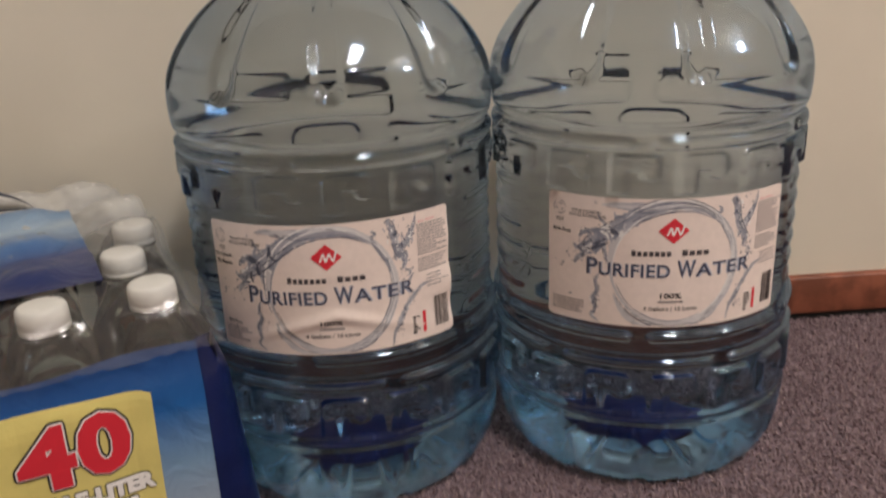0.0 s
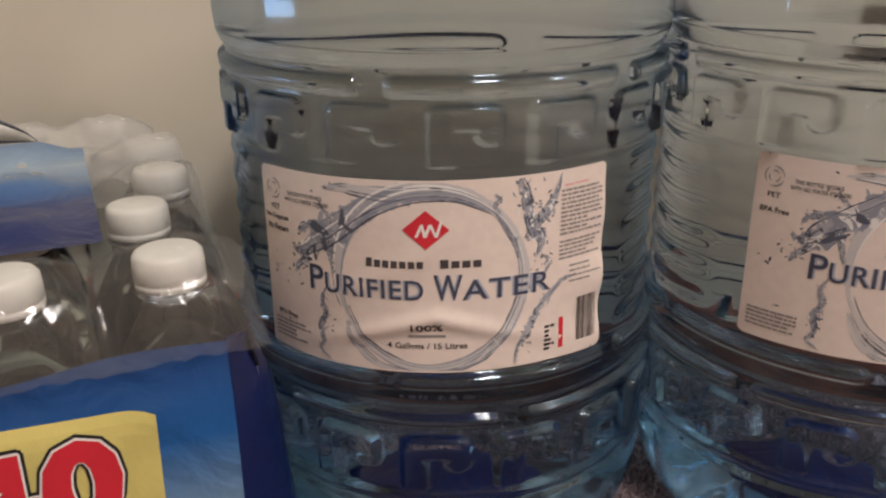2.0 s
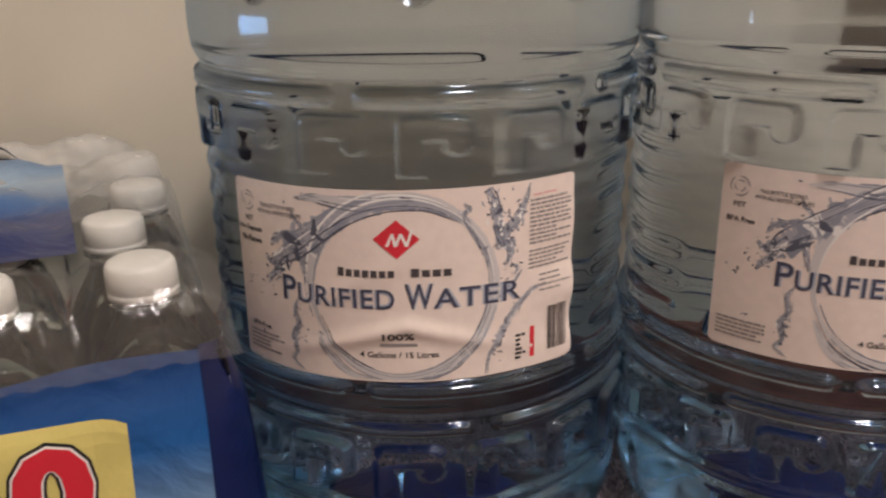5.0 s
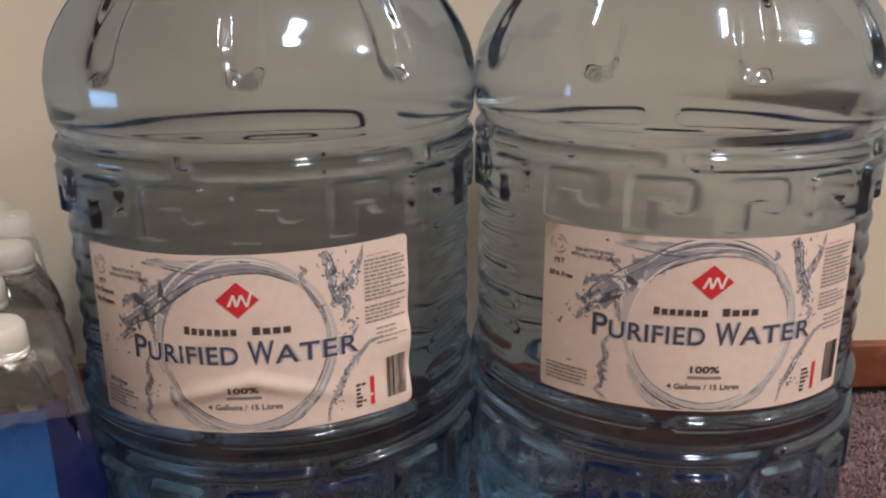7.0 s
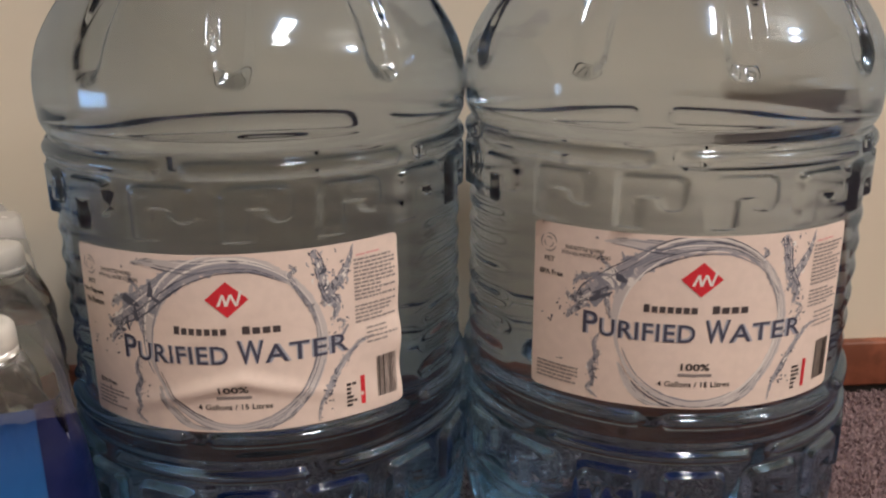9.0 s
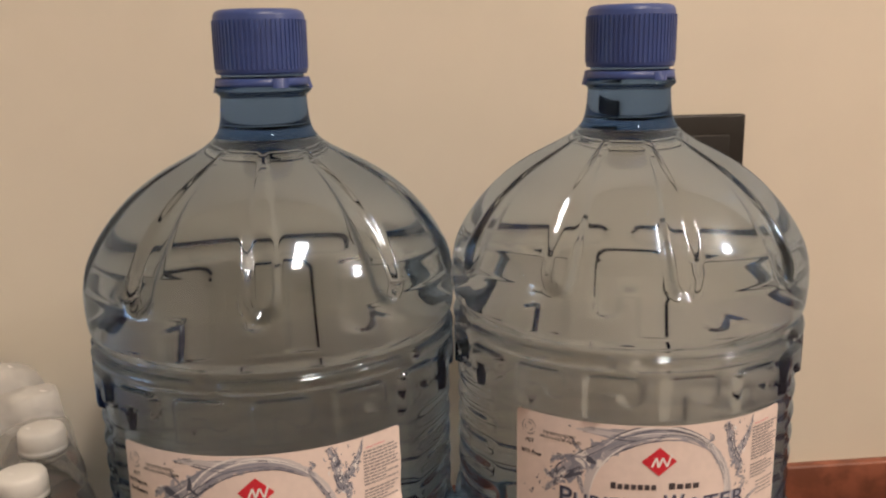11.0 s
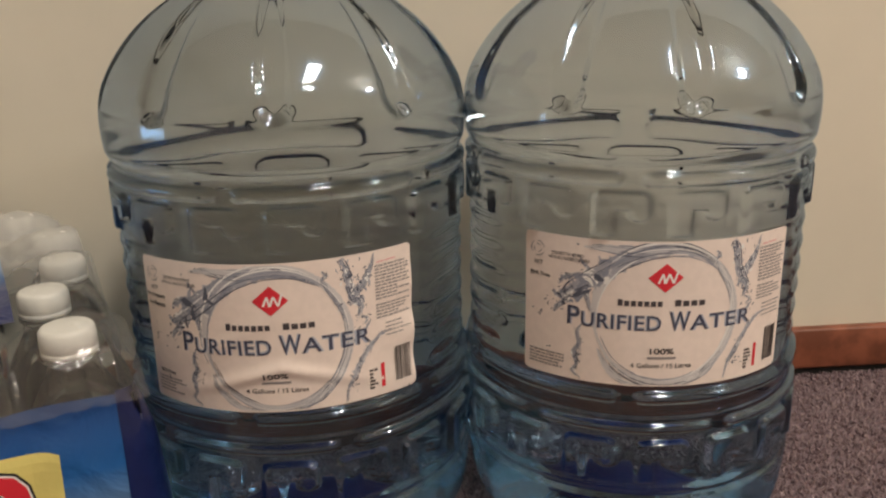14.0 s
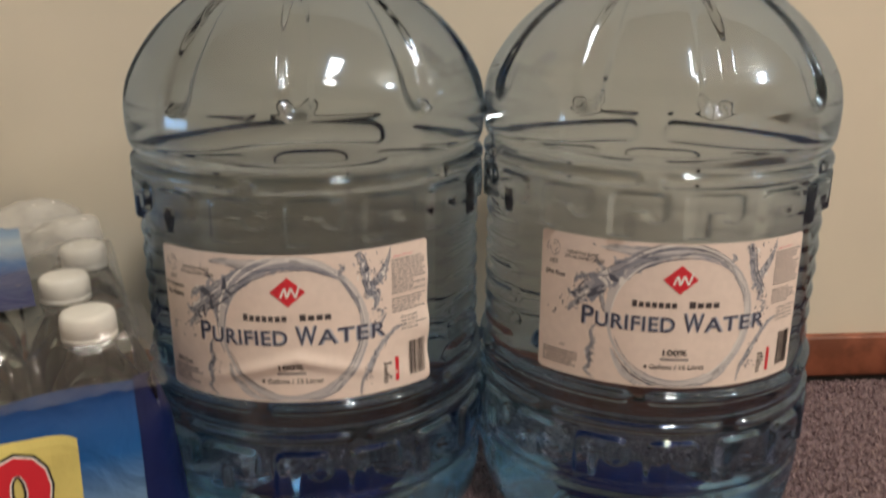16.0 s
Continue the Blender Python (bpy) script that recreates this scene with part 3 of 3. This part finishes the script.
def fine_print(seed, s0, s1, h0, h1, step, tall):
    rnd = random.Random(seed)
    rows, h = [], h1
    while h > h0:
        s = s0
        end = s1 - rnd.choice((0, 0, 0.1, 0.35)) * (s1 - s0)
        while s < end - 0.001:
            w = rnd.uniform(0.0012, 0.0045)
            rows.append((s, h - tall, min(end, s + w), h))
            s += w + 0.0006
        h -= step
    return bars(rows)


def label_with_print(root, wave, slope, seed, other_wording):
    lb = label_sheet(root, wave, slope)

    def ink(name, drawing, material, lift, words="", kind=""):
        tagged(print_on(name, drawing[0], drawing[1], material, lb, wave, slope, lift, words), kind=kind)

    body, wash, mid, dark, light = water_print(seed)
    ink("splash_ring", body, INK_PALE, 0.00010, "pale blue-grey printed water ring and splash", "stuff")
    ink("splash_wash", wash, INK_WASH, 0.00012, "grey-blue printed splash", "stuff")
    ink("splash_shading", mid, INK_MIST, 0.00014, "", "stuff")
    ink("splash_sheen", light, INK_WHITE, 0.00017, "", "stuff")
    ink("splash_outline", dark, INK_SLATE, 0.00020, "dark slate edges and drops of the printed splash", "stuff")
    # red diamond emblem with a white stroke
    ink("emblem", diamond(0.0, 0.07245, 0.0107, 0.00925), INK_RED, 0.00030, "red printed diamond emblem")
    ink("emblem_stroke", ([(-0.0052, 0.0690), (-0.0036, 0.0690), (-0.0012, 0.0752), (-0.0024, 0.0752), (-0.0012, 0.0690), (0.0004, 0.0690), (0.0028, 0.0752), (0.0014, 0.0752), (0.0040, 0.0690), (0.0054, 0.0690), (0.0080, 0.0770), (0.0066, 0.0770)],
                          [(0, 1, 2, 3), (3, 2, 5, 4), (4, 5, 6, 7), (7, 6, 9, 8), (8, 9, 10, 11)]), INK_WHITE, 0.00036)
    # the maker's line, as a broken bar
    ink("maker_line", bars([(-0.0282 + 0.0040 * k, 0.0540, -0.0282 + 0.0040 * k + 0.0029, 0.0582 if k == 0 else 0.0574) for k in range(7)] + [(0.0065 + 0.0050 * k, 0.0540, 0.0065 + 0.0050 * k + 0.0037, 0.0582 if k == 0 else 0.0574) for k in range(4)]), INK_MAKER, 0.00030, "black maker line shown as plain bars", "stuff")
    ink("script_line", bars([(0.0655, 0.0876, 0.0705, 0.0884), (0.0712, 0.0878, 0.0790, 0.0886)]), INK_PINK, 0.00028, "pink script line shown as plain bars")
    for mat, grow, lift in ((INK_HALO, 0.045, 0.00024), (INK_NAVY, 0.006, 0.00034)):
        words = "dark navy printed wording" if mat is INK_NAVY else "pale blue edge of the wording"
        ink("lettering", merge(letters("P", -0.0596, 0.0378, 0.0082, 0.0128, bold=grow), letters("URIFIED", -0.0506, 0.0378, 0.0492, 0.0100, 1.08, grow)), mat, lift, words)
        ink("lettering", merge(letters("W", 0.0034, 0.0378, 0.0132, 0.0128, bold=grow), letters("ATER", 0.0166, 0.0378, 0.0430, 0.0100, 1.08, grow)), mat, lift, words)
    ink("lettering", letters("100%", -0.0075, 0.0222, 0.0150, 0.0040, bold=0.02), INK_BLACK, 0.00030)
    ink("rule", bars([(-0.0088, 0.0188, 0.0088, 0.0204)]), INK_GREY, 0.00030)
    ink("lettering", letters("4 Gallons / 15 Litres", -0.0190, 0.0128, 0.0380, 0.0031, bold=0.01), INK_BLACK, 0.00030)
    ink("fine_print", merge(fine_print(seed + 7, 0.0640, 0.0885, 0.0640, 0.0860, 0.0021, 0.0011), fine_print(seed + 8, 0.0640, 0.0885, 0.0520, 0.0610, 0.0021, 0.0010), fine_print(seed + 9, 0.0700, 0.0885, 0.0400, 0.0480, 0.0026, 0.0009),
                            fine_print(seed + 11, -0.0870, -0.0615, 0.0065, 0.0160, 0.0022, 0.0011)), INK_GREY, 0.00026, "rows of small grey print", "stuff")
    rnd = random.Random(seed)
    ink("recycling_mark", merge(*[streak(rnd, -0.0815, 0.0845, 0.0048, 0.0048, k * 2.1, k * 2.1 + 1.8, 0.0007, 0) for k in range(3)], *[streak(rnd, -0.0815, 0.0845, 0.0027, 0.0027, k * 2.1 + 0.6, k * 2.1 + 2.2, 0.0006, 0) for k in range(3)]), INK_GREY, 0.00026)
    small = [letters("PET", -0.0838, 0.0742, 0.0062, 0.0026, bold=0.01), letters("THIS BOTTLE WORKS", -0.0715, 0.0828, 0.0215, 0.0020, bold=0.01), letters("WITH ALL WATER COOLERS", -0.0735, 0.0797, 0.0270, 0.0020, bold=0.01)]
    if other_wording:
        small += [letters("No Deposit", -0.0893, 0.0685, 0.0175, 0.0033, bold=0.03), letters("No Return", -0.0880, 0.0635, 0.0155, 0.0031, bold=0.03), letters("BPA Free", -0.0840, 0.0185, 0.0140, 0.0028, bold=0.02)]
    else:
        small += [letters("BPA Free", -0.0868, 0.0665, 0.0145, 0.0029, bold=0.02)]
    for line in small:
        ink("lettering", line, INK_BLACK, 0.00030)
    # bar code, and colour patches beside it
    rows, s = [], 0.0755
    while s < 0.0872:
        w = rnd.choice((0.0003, 0.0003, 0.0006, 0.0009))
        rows.append((s, 0.0070, min(s + w, 0.0876), 0.0300))
        s += w + rnd.choice((0.0003, 0.0005))
    ink("bar_code", merge(bars(rows), fine_print(seed + 13, 0.0574, 0.0630, 0.0050, 0.0190, 0.0024, 0.0014)), INK_BLACK, 0.00028, "black bar code", "stuff")
    ink("red_patch", bars([(0.0655, 0.0055, 0.0680, 0.0215)]), INK_RED, 0.00028)
    return lb


def large_bottle(at, turn, seed, wave, drop, slope, other_wording):
    root = new("water_bottle")
    bottle_body(root, seed)
    lb = label_with_print(root, wave, slope, 40 + seed, other_wording)
    lb.location.z = drop
    # ridged screw cap and its torn band
    cap = part("cap", turned([(0, 0.4845), (0.0245, 0.4845), (0.0275, 0.4832), (0.0287, 0.4805), (0.0292, 0.4465), (0.0284, 0.4448), (0.0268, 0.4448), (0.0268, 0.4530), (0.0, 0.4530)], 72), CAP_BLUE, root, "blue ridged plastic screw cap")
    bm = bmesh.new()
    for i in range(60):
        a = 2 * math.pi * i / 60
        m = Matrix.Rotation(a, 4, "Z") @ Matrix.Translation((0.0291, 0, 0.463)) @ Matrix.Diagonal((0.0012, 0.0016, 0.030, 1))
        bmesh.ops.create_cube(bm, size=1, matrix=m)
    part("grip", bm, CAP_BLUE, cap, smooth=False)
    ringpart = part("seal_band", turned([(0.0276, 0.4375), (0.0294, 0.4375), (0.0297, 0.4388), (0.0294, 0.4425), (0.0276, 0.4425), (0.0276, 0.4375)], 64), CAP_BLUE, root, "torn blue seal band")
    for a0, drop_by in ((-100.0, 0.004), (84.0, 0.002), (20.0, 0.001)):
        co = []
        for j in range(5):
            for k in range(8):
                a = math.radians(a0 + k * 3.0)
                rad = 0.0298 + 0.0022 * math.sin(math.pi * k / 7) * (1 - j / 4)
                co.append((rad * math.sin(a), -rad * math.cos(a), 0.4375 - drop_by + j / 4 * (0.005 + drop_by)))
        grid_part("torn_tab", co, 8, 5, False, CAP_BLUE, ringpart)
    root.matrix_world = pose(*at, 0, 0, turn)
    return tagged(root, "large clear blue water bottle with white label", "bottle", "large water bottles")


def creased(s, h):
    """The loose label: a tent-shaped fold low in the middle and a rippled end."""
    fold = 0.0290 - 0.28 * abs(s - 0.004)
    k = 0.0024 * math.exp(-((h - fold) / 0.0042) ** 2) * math.exp(-(s / 0.045) ** 2)
    k += 0.0009 * math.exp(-((h - 0.060 - 0.5 * s) / 0.006) ** 2) * math.exp(-((s + 0.02) / 0.03) ** 2)
    ripple = max(0, (s - 0.060) / 0.031)
    k += 0.0011 * ripple * (1 + math.sin(h * 190 + 0.6)) * (1 if h < 0.05 else 0.4)
    return 0.0002 + k


def taut(s, h):
    return 0.0002 + 0.00012 * math.sin(s * 240 + h * 40) * math.exp(-(s / 0.05) ** 2)


large_bottle((0, 0, 0), -3.2, 1, creased, -0.0030, 0.018, True)
large_bottle((0.2425, 0, 0), -5.5, 2, taut, 0.0, 0.0, False)


# ---- the pack of small bottles ----
pack = new("bottle_pack")
tagged(pack, "shrink-wrapped pack of small clear water bottles with blue print", "bottle pack")
# along x: from the front row to the wall; along y: to the far end of the pack
PU, PV = Vector((-0.417, 0.909, 0)), Vector((-0.909, -0.417, 0))
PACK = Matrix(((PU.x, PV.x, 0, -0.1202), (PU.y, PV.y, 0, -0.1247), (0, 0, 1, 0), (0, 0, 0, 1)))
pack.matrix_world = PACK
STEP_I, STEP_J, ROWS_I, ROWS_J = 0.0690, 0.0655, 5, 5
SMALL = [(0, 0.002), (0.012, 0.004), (0.026, 0.0), (0.0305, 0.004), (0.0315, 0.010)]
for k in range(9):
    SMALL += [(0.0318, 0.016 + k * 0.013), (0.0303, 0.0225 + k * 0.013)]
SMALL += [(0.0318, 0.134), (0.0312, 0.142), (0.0285, 0.153), (0.0240, 0.164), (0.0190, 0.173), (0.0150, 0.180), (0.0132, 0.186), (0.0130, 0.189), (0.0160, 0.1895), (0.0160, 0.1912), (0.0125, 0.192), (0.0125, 0.203), (0, 0.203)]
small_body = small_cap = None
OFFSETS = ((-0.002, -0.003), (0.0, 0.016), (-0.002, -0.022), (0.0, -0.027), (0.004, 0.023))
spots = []
for i in range(ROWS_I):
    for j in range(ROWS_J):
        rnd = random.Random(i * 17 + j)
        di, dj = OFFSETS[i] if j == 0 else (rnd.uniform(-0.003, 0.003), rnd.uniform(-0.003, 0.003))
        di = -0.005 if (i, j) == (0, 1) else di
        x, y = i * STEP_I + di, j * STEP_J + dj * 0.5
        if small_body is None:
            b = part("bottle", turned(SMALL, 40), PLASTIC_CLEAR, pack, "clear small ribbed water bottle")
            c = part("cap", turned([(0, 0.2085), (0.0118, 0.2085), (0.0140, 0.2078), (0.0153, 0.2060), (0.0157, 0.2020), (0.0157, 0.1960), (0.0153, 0.1955), (0.0157, 0.1950), (0.0157, 0.1922), (0.0135, 0.1915), (0.0128, 0.1960), (0, 0.1960)], 48), CAP_WHITE, b, "white plastic cap")
            small_body, small_cap = b.data, c.data
        else:
            b, c = new("bottle", small_body), new("cap", small_cap)
            b.parent, c.parent = pack, b
        b.matrix_basis = pose(x, y, 0, rnd.uniform(-1, 1), rnd.uniform(-1, 1), rnd.uniform(0, 360))
        spots.append((x, y))


def shelf_height(x, y):
    """How high the clear film lies: tented over the caps, sagging between, falling to the printed edge."""
    h = 0.0
    for sx, sy in spots:
        d = math.hypot(x - sx, y - sy)
        h = max(h, 0.2096 - 0.42 * max(0, d - 0.014) - 2.0 * max(0, d - 0.034))
    rim = min(x + 0.036, y + 0.034)
    return max(h, 0.1680 + 0.03 * min(1, max(0, rim) / 0.05)) if rim > 0.0 else 0.1695


FRONT, SIDE, FAR_I, FAR_J = -0.0365, -0.0345, 0.315, 0.31
nu, nv, co = 90, 90, []
for j in range(nv):
    for i in range(nu):
        x, y = FRONT + (FAR_I - FRONT) * i / (nu - 1), SIDE + (FAR_J - SIDE) * j / (nv - 1)
        co.append((x, y, shelf_height(x, y) + 0.0006 * math.sin(x * 310 + y * 120) + 0.0006 * math.sin(y * 400 - x * 90) + 0.0004 * math.sin(x * 700 - y * 520)))
grid_part("clear_film", co, nu, nv, False, FILM_CLEAR, pack, "clear wrinkled shrink film drawn over the caps")


def wrap_out(c):
    """How far the film bulges out over a row of bottles at c along it."""
    return 0.0024 * abs(math.cos(math.pi * c)) - 0.0024


def top_edge(y):
    return 0.1735 + 0.0015 * math.sin(y * 60) - 0.030 * max(0.0, y)


# printed front: from the rounded corner along the row
nu, nv, co = 120, 30, []
for j in range(nv):
    for i in range(nu):
        y = -0.016 + (FAR_J + 0.016) * i / (nu - 1)
        t = j / (nv - 1)
        lean_in = 0.006 * smooth(0.8, 1.0, t)
        co.append((FRONT + lean_in - wrap_out(y / STEP_J) * (0.3 + 0.7 * math.sin(math.pi * t)), y, 0.002 + t * (top_edge(y) - 0.002)))
grid_part("front_wrap", co, nu, nv, False, FILM_BLUE, pack, "glossy blue film fading to pale grey")
# navy corner and end of the pack
nu, nv, co = 70, 30, []
for j in range(nv):
    for i in range(nu):
        t, k = j / (nv - 1), i / (nu - 1)
        if k < 0.25:
            a = k / 0.25 * math.pi / 2
            x, y = FRONT + 0.0185 - 0.0185 * math.cos(a), -0.016 - 0.0185 * math.sin(a)
        else:
            x, y = FRONT + 0.0185 + (k - 0.25) / 0.75 * 0.31, SIDE - wrap_out((FRONT + 0.0185 + (k - 0.25) / 0.75 * 0.31) / STEP_I)
        lean_in = 0.006 * smooth(0.8, 1.0, t)
        co.append((x + lean_in * (1 if k < 0.12 else 0), y + lean_in * (1 if k > 0.12 else 0) - 0.016 * (1 - t) * math.sin(math.pi * min(1.0, k * 1.6)) * (1 if k > 0.02 else 0), 0.002 + t * (0.1745 - 0.040 * smooth(0.45, 0.8, k) - 0.002)))
grid_part("end_wrap", co, nu, nv, False, FILM_NAVY, pack, "dark navy film round the corner")
# faded blue band over the top
nu, nv, co = 40, 34, []
for j in range(nv):
    for i in range(nu):
        x, y = 0.030 + 0.180 * i / (nu - 1), 0.0265 + 0.27 * j / (nv - 1)
        co.append((x, y, max(shelf_height(x, y), 0.2035) + 0.0012 + 0.0006 * math.sin(x * 160) + 0.002 * smooth(0.185, 0.21, np.float64(x))))
grid_part("top_wrap", co, nu, nv, False, FILM_TOP, pack, "blue printed film band across the top")


def front_sheet(name, drawing, material, lift, words=""):
    v, f = drawing
    me = bpy.data.meshes.new(name)
    out = []
    for y, z in v:
        t = z / top_edge(y)
        out.append((FRONT - lift - wrap_out(y / STEP_J) * (0.3 + 0.7 * math.sin(math.pi * min(1, t))) + 0.006 * float(smooth(0.8, 1.0, t)), y, z))
    me.from_pydata(out, [], f)
    me.materials.append(material)
    ob = new(name, me)
    ob.parent = pack
    return tagged(ob, words)


def mirrored(drawing):
    """Text runs towards the corner, against y."""
    v, f = drawing
    return [(-y, z) for y, z in v], [tuple(reversed(q)) for q in f]


def yellow_panel():
    v, f, n, m = [], [], 30, 20
    for j in range(m + 1):
        for i in range(n + 1):
            u, w = i / n, j / m
            y = PANEL_Y + u * 0.14 - 0.002 * w
            z = 0.040 + w * (PANEL_Z - 0.040 + 0.003 * math.sin(u * 3.0))
            if u < 0.08:
                z -= w * 0.5 * (0.08 - u) ** 2
            v.append((y, z))
    for j in range(m):
        for i in range(n):
            b = j * (n + 1) + i
            f.append((b, b + 1, b + n + 2, b + n + 1))
    return v, f


PANEL_Y, PANEL_Z = 0.0195, 0.1495
front_sheet("yellow_panel", yellow_panel(), YELLOW, 0.0005, "yellow printed panel")


def edged(text, y, z, w, h, grow):
    """The letters, thickened all round by laying shifted copies together."""
    if not grow:
        return [(letters(text, y, z, w, h, bold=0.045), 0.0)]
    return [(letters(text, y + grow * math.cos(k * math.pi / 4), z + grow * math.sin(k * math.pi / 4), w, h, bold=0.045), k * 0.00002) for k in range(8)]


def heap(items):
    v, f, lifts = [], [], []
    for (dv, df), up in items:
        f += [tuple(i + len(v) for i in q) for q in df]
        v += dv
        lifts += [up] * len(dv)
    return v, f, lifts


def front_letters(name, text, y, z, w, h, words):
    for mat, grow, lift in ((INK_BLACK, 0.036 * h + 0.0006, 0.0011), (INK_WHITE, 0.016 * h + 0.0002, 0.0017), (RED if len(text) == 1 else INK_WHITE, 0.0, 0.0023)):
        v, f, ups = heap(edged(text, y, z, w, h, grow))
        ob = front_sheet(name if not grow else name + "_edge", mirrored((v, f)), mat, lift, words if not grow else "")
        for vert, up in zip(ob.data.vertices, ups):
            vert.co.x -= up


front_letters("digit", "4", -0.1015, 0.0985, 0.0340, 0.0440, "red printed digit with black and white edge")
front_letters("digit", "0", -0.0660, 0.0995, 0.0320, 0.0440, "red printed digit with black and white edge")
front_letters("lettering", "HALF-LITER", -0.1000, 0.0800, 0.0760, 0.0115, "white printed wording with black edge")
front_letters("lettering", "BOTTLES", -0.0920, 0.0650, 0.0560, 0.0115, "white printed wording with black edge")
# carrying handle standing up behind the band: clear film between two dark folded rims
def handle_strip(lo, hi, thick):
    bm, prev = bmesh.new(), None
    for k in range(33):
        t = k / 32
        up = 0.024 * min(1.0, 5.0 * t, 5.0 * (1 - t)) ** 0.7
        y = 0.052 + 0.20 * t
        at = [(0.220 + 0.012 * math.sin(math.pi * t), y, 0.2110 + up * f) for f in (lo, hi)]
        row = [bm.verts.new((x + d, yy, z)) for (x, yy, z), d in ((at[0], 0), (at[0], thick), (at[1], thick), (at[1], 0))]
        if prev:
            for c in range(4):
                bm.faces.new((prev[c], prev[(c + 1) % 4], row[(c + 1) % 4], row[c]))
        prev = row
    return bm


handle = part("handle", handle_strip(0.12, 0.88, 0.0006), FILM_HANDLE, pack, "pale translucent plastic carrying strip with dark rims")
part("rim", handle_strip(0.84, 1.02, 0.0022), FILM_RIM, handle)
part("rim", handle_strip(0.0, 0.14, 0.0022), FILM_RIM, handle)

# ---- on the wall ----
plate = new("wall_plate")
tagged(plate, "black square plastic plate on the cream wall", "wall plate")
part("plate", box(bmesh.new(), (0.318, WALL_Y - 0.009, 0.310), (0.404, WALL_Y, 0.397), 0.002), BLACK, plate)
part("recess_rim", box(bmesh.new(), (0.322, WALL_Y - 0.0115, 0.304), (0.389, WALL_Y - 0.0085, 0.379), 0.001), BLACK, plate)

# ---- carpet pile ----
rnd = random.Random(5)
pv, pf = [], []


def tuft(x, y, tall, wide):
    b = len(pv)
    lx, ly, a0 = rnd.gauss(0, 0.0009), rnd.gauss(0, 0.0009), rnd.uniform(0, 6.3)
    for k in range(3):
        a = a0 + k * 2.094
        pv.append((x + wide * math.cos(a), y + wide * math.sin(a), 0.0))
        pv.append((x + lx + wide * 0.9 * math.cos(a), y + ly + wide * 0.9 * math.sin(a), tall * 0.75))
    pv.append((x + lx * 1.5, y + ly * 1.5, tall))
    for k in range(3):
        n = (k + 1) % 3
        pf.append((b + 2 * k, b + 2 * n, b + 2 * n + 1, b + 2 * k + 1))
        pf.append((b + 2 * k + 1, b + 2 * n + 1, b + 6))


for k in range(52000):
    tuft(rnd.uniform(-0.05, 0.80), rnd.uniform(-0.26, WALL_Y - 0.001), rnd.uniform(0.0026, 0.0040), rnd.uniform(0.0007, 0.0012))
me = bpy.data.meshes.new("carpet_pile")
me.from_pydata(pv, [], pf)
me.materials.append(PILE)
tagged(new("carpet_pile", me), "mauve grey flecked cut carpet pile", "carpet", kind="stuff")


# ---- housings for the unseen lamps, and an added frame round the side light ----
def ceiling_light(x, y, sx, sy, words):
    ob = new("ceiling_light")
    tagged(ob, words, "ceiling light")
    part("housing", box(bmesh.new(), (x - sx / 2 - 0.03, y - sy / 2 - 0.03, 2.345), (x + sx / 2 + 0.03, y + sy / 2 + 0.03, TOP), 0.008), CAP_WHITE, ob)


ceiling_light(0.70, -1.38, 0.26, 0.86, "white flat ceiling light, switched on")
# pendant form is made up; only the lamp's round glint is known
pendant = new("pendant_light")
tagged(pendant, "white globe on a short rod, assumed form of the unseen second lamp", "pendant light")
part("canopy", turned([(0, TOP), (0.06, TOP), (0.06, TOP - 0.012), (0.02, TOP - 0.03), (0, TOP - 0.03)], 32), CAP_WHITE, pendant).location = (2.35, -1.20, 0)
part("rod", turned([(0, TOP - 0.028), (0.006, TOP - 0.028), (0.006, 2.20), (0, 2.20)], 16), CAP_WHITE, pendant).location = (2.35, -1.20, 0)
part("holder", turned([(0, 2.205), (0.03, 2.205), (0.035, 2.165), (0, 2.165)], 32), CAP_WHITE, pendant).location = (2.35, -1.20, 0)
# made-up frame round the cool side light, out of view
light_frame = new("cool_light_frame")
tagged(light_frame, "added white frame round the unseen cool side light", "window", kind="structure")
for lo, hi in (((X0, -0.76, 0.0), (X0 + 0.03, -0.04, 0.055)), ((X0, -0.76, 0.285), (X0 + 0.03, -0.04, 0.335)), ((X0, -0.76, 0.055), (X0 + 0.03, -0.71, 0.285)), ((X0, -0.09, 0.055), (X0 + 0.03, -0.04, 0.285))):
    part("frame_bar", box(bmesh.new(), lo, hi, 0.004), CAP_WHITE, light_frame)
